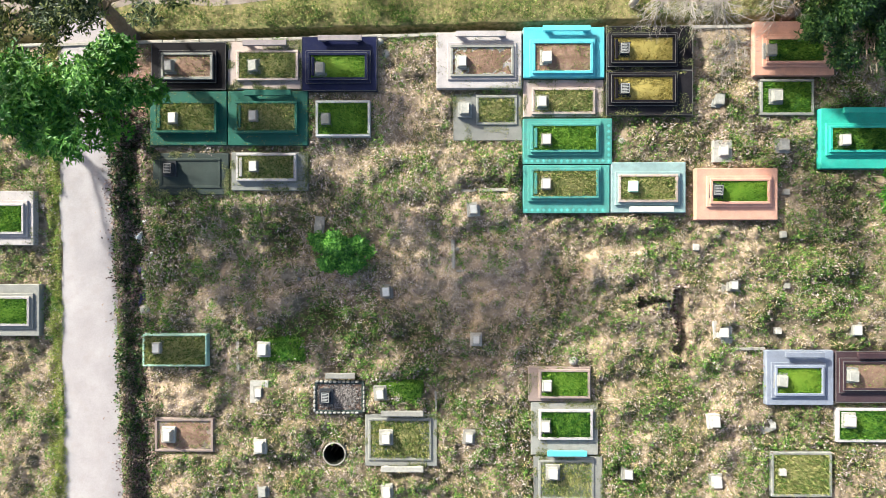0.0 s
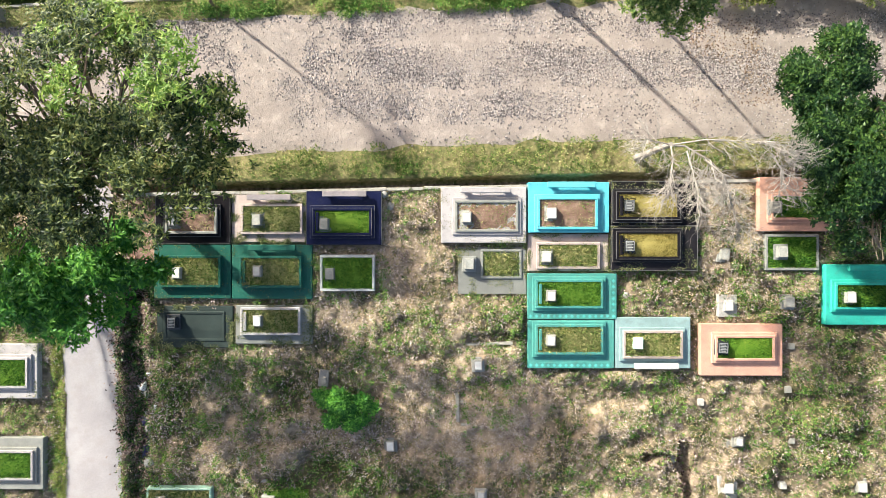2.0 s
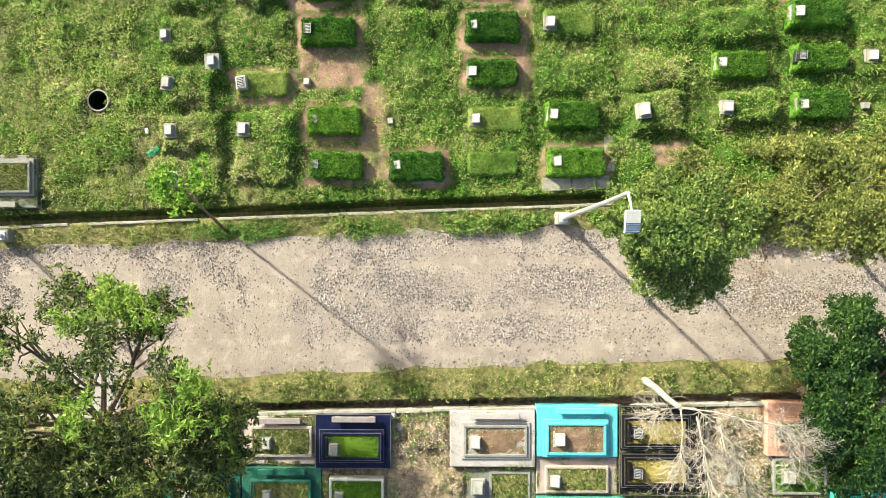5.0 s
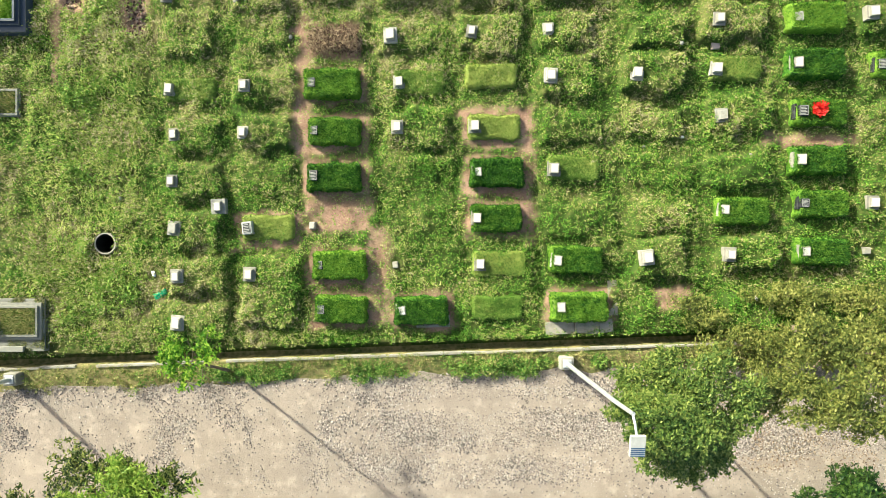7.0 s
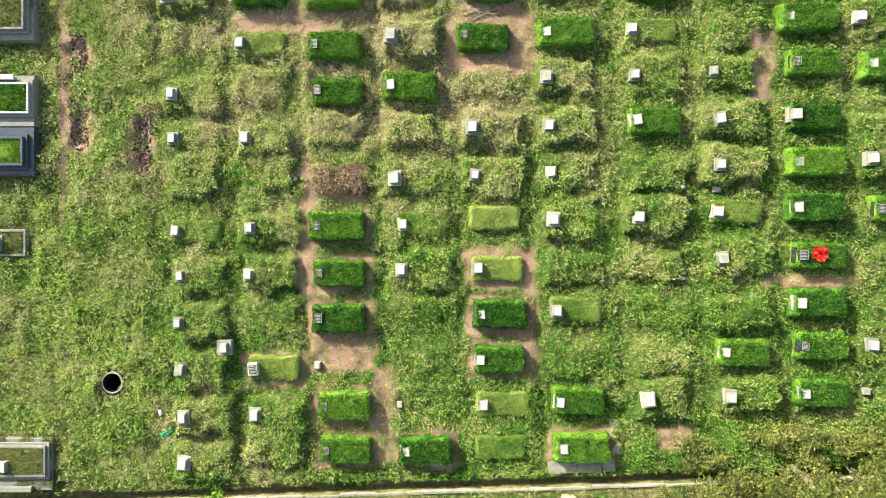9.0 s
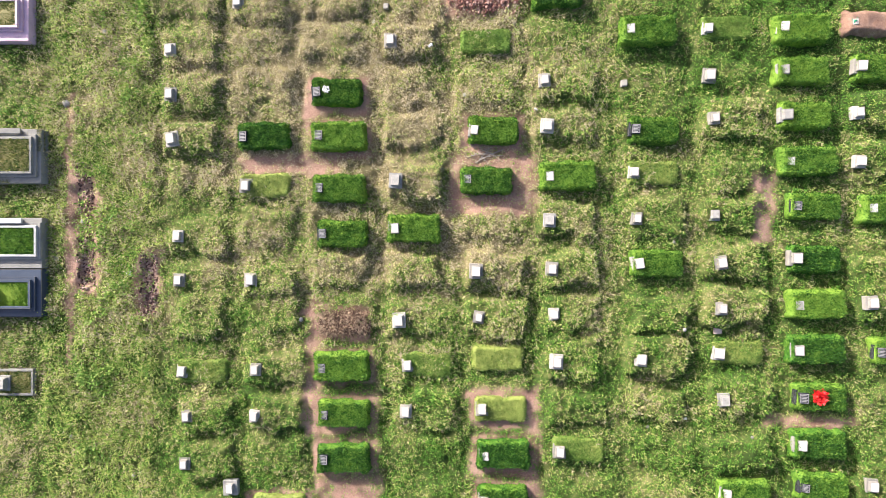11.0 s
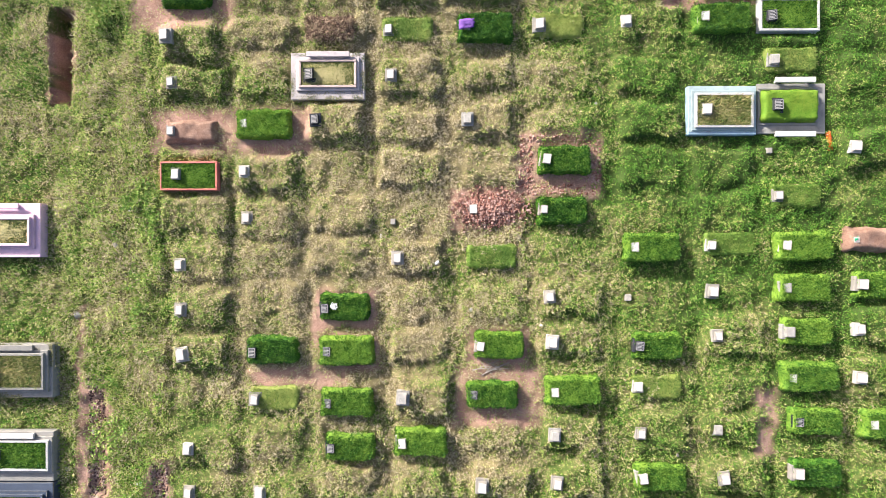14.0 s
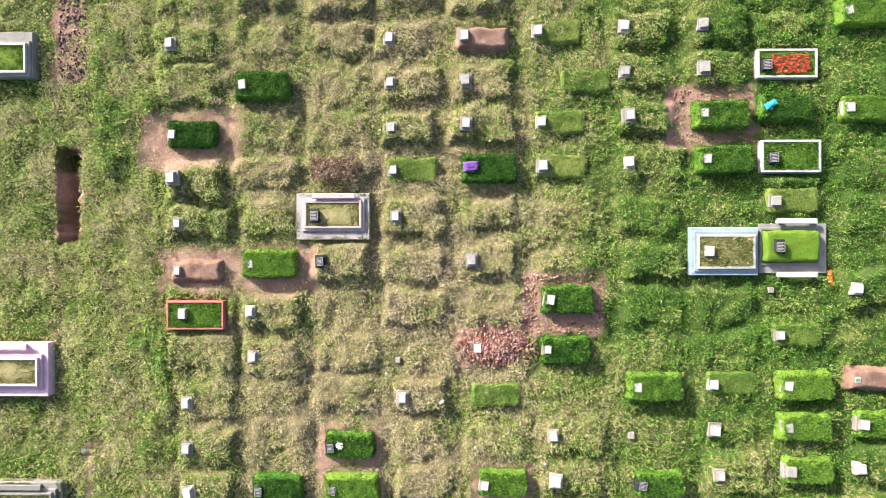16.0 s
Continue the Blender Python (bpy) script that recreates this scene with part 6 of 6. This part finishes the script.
bough([(2.2, -0.5, 4.0), (2.4, -1.0, 3.95), (2.5, -1.5, 3.85)], 0.026, 9, (0.5, -0.6, 0.0), 0.55, 0.32)
bough([top, (-0.05, -0.7, 3.35), (-0.2, -1.1, 3.7), (-0.35, -1.5, 3.9)], 0.026, 11, (-0.3, -0.9, 0.1), 0.6, 0.38)
bough([(0.4, -0.3, 3.1), (0.45, -0.9, 3.5), (0.35, -1.4, 3.9), (0.3, -1.9, 3.95)], 0.024, 10, (0.0, -1.0, 0.0), 0.5, 0.38)
bough([(0.85, -0.55, 3.2), (1.3, -1.2, 3.3), (1.7, -1.9, 3.3), (1.9, -2.4, 3.1)], 0.025, 14, (0.3, -0.9, -0.1), 0.5, 0.42)
bough([top, (-0.3, 0.0, 3.2), (-0.7, -0.1, 3.4), (-1.0, -0.4, 3.5)], 0.024, 10, (-0.7, -0.4, 0.1), 0.6, 0.34)

# ---- lamp posts ----
def lamp_post(x, y):
    root = tagged(new("street_lamp"), "solar street lamp on a galvanised pole with a concrete foot", "street lamp", "street lamps")
    root.location = (x, y, 0)
    bm = bmesh.new()
    block(bm, -0.24, -0.22, -0.3, 0.24, 0.22, 0.34, 0.02, 0.02)
    part("foot", bm, PLINTH, root)
    bm = bmesh.new()
    block(bm, -0.14, -0.14, 0.335, 0.14, 0.14, 0.36, 0.004)
    for sx in (-0.1, 0.1):
        for sy in (-0.1, 0.1):
            block(bm, sx - 0.015, sy - 0.015, 0.355, sx + 0.015, sy + 0.015, 0.40, 0.003)
    part("flange", bm, STEEL, root)
    bm = bmesh.new()
    tube(bm, [(0, 0, 0.35), (0.04, 0.07, 3.0), (0.08, 0.14, 5.6), (0.11, 0.20, 6.85)], [0.075, 0.065, 0.055, 0.045], 12)
    part("pole", bm, STEEL, root)
    bm = bmesh.new()
    tube(bm, [(0.11, 0.20, 6.80), (0.12, 0.0, 6.95), (0.13, -0.22, 7.02)], [0.03, 0.03, 0.028], 8)
    part("arm", bm, STEEL, root)
    tilt = Matrix.Translation((0.14, -0.42, 7.04)) @ Matrix.Rotation(radians(12), 4, "X")
    bm = bmesh.new()
    block(bm, -0.165, -0.24, -0.05, 0.165, 0.24, 0.03, 0.012, turn=tilt)
    head = part("lamp_head", bm, PAINTWHITE, root)
    bm = bmesh.new()
    for k in range(5):
        block(bm, -0.15, -0.225 + 0.045 * k, 0.029, 0.15, -0.203 + 0.045 * k, 0.036, turn=tilt)
    part("solar_panel", bm, PANEL, head, "blue solar cells in strips")
    return root


lamp_post(3.2, 13.22)
lamp_post(-14.98, 12.65)

# ---- drain shafts ----
def shaft(x, y, r):
    bm = bmesh.new()
    n = 28
    rings = []
    for rad, z in ((r, -1.6), (r, 0.05), (r + 0.01, 0.06), (r + 0.045, 0.06), (r + 0.055, 0.05), (r + 0.06, -0.2)):
        rings.append([bm.verts.new((rad * math.cos(2 * math.pi * k / n), rad * math.sin(2 * math.pi * k / n), z)) for k in range(n)])
    for a, b in zip(rings, rings[1:]):
        for k in range(n):
            bm.faces.new((a[k], b[k], b[(k + 1) % n], a[(k + 1) % n]))
    bm.faces.new(rings[0])
    bmesh.ops.recalc_face_normals(bm, faces=bm.faces[:])
    # inner wall and floor get the shade of a deep hole as colour
    for f in bm.faces:
        if f.calc_center_median().xy.length < r + 0.003:
            f.material_index = 1
    ob = part("drain_shaft", bm, [CONCRETE, SHAFT_SHADE])
    ob.location = (x, y, 0)
    return tagged(ob, "open round concrete drain shaft in the grass", "drain", "drain shafts")


for w in WELLS:
    shaft(*w)

# ---- small things ----
CLOTH_RED = material("red_flowers", [(0.60, 0.015, 0.015), (0.80, 0.04, 0.03)], 6, 40, 0.6, 0.0, island=0.4)
CLOTH_ORANGE = paint("orange_cloth", (0.75, 0.13, 0.02), 0.8, 0.2)
CLOTH_GREEN = paint("green_plastic", (0.02, 0.42, 0.20), 0.5, 0.2)
CLOTH_CYAN = paint("turquoise_cloth", (0.05, 0.55, 0.60), 0.8, 0.2)
CLOTH_VIOLET = paint("violet_plastic", (0.05, 0.045, 0.12), 0.4, 0.3)
CLOTH_PURPLE = paint("purple_cloth", (0.22, 0.10, 0.42), 0.8, 0.2)


def crumple(name, label, category, x, y, sx, sy, h, mat, seed, turn=0.0, z=None, cells=9):
    """A rumpled sheet of cloth or plastic."""
    gen = np.random.default_rng(seed)
    u, w = np.meshgrid(np.linspace(-1, 1, cells), np.linspace(-1, 1, cells))
    r = 1 + 0.25 * (gen.random(u.shape) - 0.5)
    px, py = u * sx / 2 * r, w * sy / 2 * r
    pz = h * gen.random(u.shape) * (1.15 - np.maximum(np.abs(u), np.abs(w)))
    c, s = math.cos(turn), math.sin(turn)
    v = np.stack([(px * c - py * s).ravel(), (px * s + py * c).ravel(), pz.ravel()], 1)
    i = np.arange(cells * cells).reshape(cells, cells)
    q = np.stack([i[:-1, :-1], i[:-1, 1:], i[1:, 1:], i[1:, :-1]], -1).reshape(-1, 4)
    ob = new(name, mesh_of(name, v, q, mat, shade=True))
    m = ob.modifiers.new("thickness", "SOLIDIFY")
    m.thickness = 0.006
    ob.location = (x, y, (ground_z(x, y) if z is None else z) + 0.02)
    return tagged(ob, label, category)


gen = np.random.default_rng(33)
n = 260
r, a = 0.21 * np.sqrt(gen.random(n)), gen.random(n) * 6.283
bv, bf = leaflets(r * np.cos(a), r * np.sin(a), 0.05 + 0.12 * gen.random(n), 0.10 * gen.uniform(0.6, 1.3, n), 0.09 * gen.uniform(0.6, 1.3, n), gen.uniform(0.3, 1.4, n), gen)
bunch = tagged(new("flower_bunch", mesh_of("flower_bunch", bv, bf, CLOTH_RED)), "bunch of bright red flowers laid on turf", "flowers")
bunch.location = (11.26, 21.42, 0.27)

crumple("cloth", "scrap of orange-red cloth lying in the grass", "cloth", 11.77, 37.1, 0.2, 0.62, 0.12, CLOTH_ORANGE, 1, 0.15)
crumple("plastic_sheet", "torn green plastic sheet in the grass", "litter", -10.17, 15.42, 0.45, 0.22, 0.1, CLOTH_GREEN, 2, 0.5)
crumple("plastic_sheet", "small green plastic scrap on bare earth", "litter", 12.5, 33.78, 0.2, 0.26, 0.12, CLOTH_GREEN, 3, 0.1, 0.2)
crumple("cloth", "turquoise cloth draped over a headstone", "cloth", 9.5, 43.0, 0.42, 0.2, 0.06, CLOTH_CYAN, 4, 0.5, 0.43)
crumple("cloth", "purple cloth draped over a headstone", "cloth", -0.5, 40.95, 0.5, 0.32, 0.08, CLOTH_PURPLE, 5, 0.1, 0.43)

# litter and pale stones lying about
def pale_stone(x, y, size, seed):
    gen2 = np.random.default_rng(seed)
    bm = bmesh.new()
    bmesh.ops.create_icosphere(bm, subdivisions=2, radius=size)
    for v in bm.verts:
        v.co *= gen2.uniform(0.8, 1.15)
        v.co.z *= 0.55
    for f in bm.faces:
        f.smooth = True
    ob = part("stone", bm, PLINTH)
    ob.location = (x, y, ground_z(x, y) + size * 0.25)
    return tagged(ob, "pale rounded stone lying in the weeds", "stone", "loose stones")


STONES = [(7.05, -1.9, 0.16), (4.0, -3.65, 0.15), (-7.0, -1.85, 0.1), (-10.1, 0.2, 0.15), (-10.05, -0.9, 0.13), (-9.98, -2.0, 0.16), (-9.95, -2.35, 0.1), (-4.95, -1.0, 0.07), (0.25, 0.0, 0.07),
          (-13.65, 19.9, 0.08), (-11.55, 18.6, 0.07), (-13.85, 31.2, 0.14), (-13.3, 27.2, 0.1), (-14.15, 25.95, 0.1), (-5.85, 23.9, 0.08), (3.9, 38.4, 0.06), (6.9, 23.6, 0.07), (9.2, 20.0, 0.06),
          (-12.5, 33.6, 0.09), (-10.2, 31.2, 0.07), (-0.35, 31.4, 0.07), (1.3, 33.8, 0.07), (6.6, 26.5, 0.06), (5.8, 20.3, 0.07), (4.6, 4.0, 0.09), (5.55, 3.5, 0.1), (-2.3, 6.75, 0.13), (-2.1, 6.4, 0.14),
          (2.95, -5.0, 0.06), (6.0, -6.6, 0.07), (13.0, -6.5, 0.08), (10.6, -7.4, 0.12), (-12.9, -7.4, 0.1), (9.9, 14.9, 0.1)]
for i, (x, y, s) in enumerate(STONES):
    pale_stone(x, y, s, 500 + i)
LITTERS = [(-11.7, 25.45, 0.2), (-12.0, 34.8, 0.17), (-10.4, 16.1, 0.2), (-10.3, -2.9, 0.3), (-10.0, 0.9, 0.2), (-9.8, -0.2, 0.16), (-7.0, -2.0, 0.15), (7.0, 20.6, 0.14), (12.1, 23.0, 0.12), (9.35, 15.3, 0.2),
           (2.0, 30.9, 0.1), (-1.5, 33.0, 0.16), (-3.4, 33.9, 0.12), (9.75, 39.0, 0.1), (-10.25, -2.1, 0.25), (-10.45, 0.4, 0.28), (-10.2, -0.5, 0.22), (-10.5, -1.2, 0.3), (-10.3, -1.7, 0.26), (-10.05, -1.45, 0.2), (-10.6, 1.6, 0.2), (-10.35, 2.4, 0.24), (-10.55, -3.4, 0.22)]
for i, (x, y, s) in enumerate(LITTERS):
    crumple("paper_scrap", "crumpled white paper scrap in the weeds", "litter", x, y, s, s * 0.6, s * 0.3, PLASTIC, 600 + i, i * 0.9, cells=5)

for i, (x, y, sx, sy, mat, words) in enumerate(((-10.12, -1.55, 0.42, 0.75, CLOTH_VIOLET, "heap of dark violet plastic bags in the drain"), (-10.2, -0.75, 0.35, 0.4, CLOTH_VIOLET, "dark violet plastic bag in the drain"), (-10.32, 0.35, 0.3, 0.35, PLASTIC, "torn white plastic bag in the drain"))):
    crumple("plastic_bag", words, "litter", x, y, sx, sy, 0.2, mat, 650 + i, 0.2 * i, cells=8)

# broken slabs
def broken_slab(label, x0, y0, x1, y1, top, mat, turn=0.0):
    bm = bmesh.new()
    w, d = (x1 - x0) / 2, (y1 - y0) / 2
    block(bm, -w, -d, -0.15, w, d, top, 0.012)
    ob = part("slab", bm, mat)
    ob.matrix_basis = Matrix.Translation(((x0 + x1) / 2, (y0 + y1) / 2, 0)) @ Matrix.Rotation(turn, 4, "Z")
    return tagged(ob, label, "slab", "loose slabs")


for x0, y0, x1, y1, top, turn in ((2.55, 14.13, 3.5, 14.55, 0.05, 0.06), (3.52, 14.16, 4.3, 14.6, 0.07, -0.05), (4.32, 14.2, 4.75, 14.62, 0.06, 0.1), (4.6, 14.75, 4.9, 15.9, 0.03, 0.05), (-4.42, 0.5, -4.1, 1.05, 0.1, -0.1),
                                  (-1.7, 14.35, -0.6, 14.75, 0.04, 0.03), (10.05, -5.95, 10.5, -5.6, 0.06, 0.4)):
    broken_slab("broken pale concrete slab half sunk in the ground", x0, y0, x1, y1, top, CONCRETE, turn)
for x0, y0, x1, y1 in ((8.95, -1.75, 10.1, -1.67), (-0.5, -5.3, -0.43, -4.4), (0.04, -0.65, 0.16, 0.3), (0.5, -0.3, 0.6, 0.15), (0.2, -0.75, 2.2, -0.67), (-7.0, -4.0, -6.9, -2.6), (-6.85, -2.65, -6.1, -2.55), (8.9, -3.3, 10.2, -3.2), (-1.9, -3.0, -1.8, -2.5), (0.35, 1.85, 1.9, 1.95)):
    broken_slab("weathered kerb of an old grave sunk in weeds", x0, y0, x1, y1, 0.05, CONCRETE, 0.02)
broken_slab("pinkish stone block standing beside a grave", 7.92, 23.45, 8.18, 23.75, 0.16, PINKISH, 0.1)

# brush heaps and unmarked grassy mounds
for label, x, y, mat, hx, hy in (("heap of dry brown brush on a grave", -4.38, 23.8, BRUSH, 0.85, 0.42), ("grave overgrown with reddish dry weeds", -5.1, 40.9, BRUSH, 0.8, 0.4)):
    gen = np.random.default_rng(int(abs(x) * 100))
    n = 2600
    u, w = gen.uniform(-1, 1, n), gen.uniform(-1, 1, n)
    z = 0.3 * (1 - np.maximum(np.abs(u), np.abs(w)) ** 4) * gen.random(n)
    bv, bf = blades(u * hx, w * hy, z, 0.16 * gen.uniform(0.5, 1.4, n), 0.02 * gen.uniform(0.6, 1.6, n), gen.uniform(0.5, 1.5, n), gen)
    ob = tagged(new("dry_brush", mesh_of("dry_brush", bv, bf, mat)), label, "brush")
    ob.location = (x, y, ground_z(x, y))
for x, y, kind in UNMARKED:
    ob = tagged(new("grassy_mound", MOUNDS[kind][0]), "unmarked grave mound grown over with grass", "grave mound")
    ob.location = (x, y, 0)

# leaf litter in the drain beside the lane
gen = np.random.default_rng(77)
n = 15000
y = gen.uniform(-9, 4.5, n)
x = -10.42 - 0.035 * y + gen.normal(0, 0.36, n)
keep = gen.random(n) < 0.25 + 0.75 * smooth(-1.5, 2.0, y)
x, y = x[keep], y[keep]
bv, bf = leaflets(x, y, height(x, y) + 0.02, 0.09 * gen.uniform(0.6, 1.4, len(x)), 0.05 * gen.uniform(0.6, 1.4, len(x)), gen.uniform(1.0, 1.6, len(x)), gen)
tagged(new("leaf_litter", mesh_of("leaf_litter", bv, bf, LITTER)), "fallen reddish-brown leaves in the drain", "leaf litter", kind="stuff")

# rubble strewn round two plots
for i, (x0, y0, x1, y1, k) in enumerate(((1.3, 35.3, 4.05, 37.35, 900), (-13.45, 24.9, -12.9, 29.2, 900), (-11.3, 24.0, -10.75, 26.1, 500), (6.4, 41.8, 9.1, 43.6, 300), (-14.7, 42.4, -13.7, 47.0, 900), (6.0, -2.1, 7.3, -1.5, 160), (7.2, -3.7, 7.85, -1.1, 260))):
    gen = np.random.default_rng(800 + i)
    x, y = gen.uniform(x0, x1, k), gen.uniform(y0, y1, k)
    if i in (0, 3):
        out = np.maximum(np.abs(x - (x0 + x1) / 2) / (x1 - x0), np.abs(y - (y0 + y1) / 2) / (y1 - y0)) > 0.33
        x, y = x[out], y[out]
    stones("rubble", "bits of red brick and clods of earth", x, y, 0.045, LITTER if i not in (0, 3) else RUBBLE, 820 + i)

# glazed tiles of the two teal tombs, each a raised square with a paler boss
TILE_BOSS = paint("pale_teal_glaze", (0.12, 0.50, 0.46), 0.3)
bm = bmesh.new()
block(bm, -0.093, -0.093, 0.0, 0.093, 0.093, 0.010, 0.004)
block(bm, -0.045, -0.045, 0.009, 0.045, 0.045, 0.014, 0.0, 0.012, mat=1, turn=Matrix.Rotation(radians(45), 4, "Z"))
tile_mesh = bpy.data.meshes.new("tile")
bm.to_mesh(tile_mesh)
bm.free()
tile_mesh.materials.append(TEAL)
tile_mesh.materials.append(TILE_BOSS)
teal = [o for o in bpy.data.objects if o.name.startswith("tomb") and str(o.get("label", "")).startswith("teal-tiled")]
for root, row in zip(sorted(teal, key=lambda o: -o.location.y), [r for r in TOMBS if r[0].startswith("teal-tiled")]):
    (x0, y0, x1, y1), (k0, l0, k1, l1), top = row[1], row[2], row[8] * 0.72
    for i in range(int((x1 - x0) / 0.19)):
        for j in range(int((y1 - y0) / 0.19)):
            x, y = x0 + 0.1 + 0.19 * i, y0 + 0.1 + 0.19 * j
            if k0 - 0.19 < x < k1 + 0.19 and l0 - 0.19 < y < l1 + 0.19:
                continue
            ob = child("tile", tile_mesh, root)
            ob.location = (x - x0, y - y0, top - 0.002)

# rust-brown stones where the road runs under the creepers
gen = np.random.default_rng(91)
x, y = gen.uniform(7.6, 14.5, 9000), gen.uniform(9.6, 12.9, 9000)
keep = gen.random(9000) < patchy(x, y, 1.5, 93) * 0.9
stones("rubble", "rust-brown stones scattered at the road's edge", x[keep], y[keep], 0.03, RUST, 92, 0.024)

# a few bleached sticks beside the ringed grave, and a posy on a black stone
gen = np.random.default_rng(95)
for k in range(9):
    x, y = 0.35 + gen.normal(0, 0.35), 29.42 + gen.normal(0, 0.06)
    a = gen.normal(0.1, 0.35)
    bm = bmesh.new()
    l = gen.uniform(0.25, 0.55)
    tube(bm, [(-l * math.cos(a), -l * math.sin(a), 0.02), (0.02, 0.03, 0.06), (l * math.cos(a), l * math.sin(a), 0.04)], [0.012, 0.011, 0.007], 5)
    ob = part("stick", bm, DEADWOOD)
    ob.location = (x, y, ground_z(x, y))
    tagged(ob, "bleached stick lying on trodden earth", "stick", "bleached sticks")
n = 60
r, a = 0.1 * np.sqrt(gen.random(n)), gen.random(n) * 6.283
bv, bf = leaflets(r * np.cos(a), r * np.sin(a), 0.02 + 0.07 * gen.random(n), 0.06 * np.ones(n), 0.05 * np.ones(n), gen.uniform(0.3, 1.4, n), gen)
posy = tagged(new("posy", mesh_of("posy", bv, bf, PLASTIC)), "small posy of white flowers on turf", "flowers")
posy.location = (-4.95, 31.55, 0.3)
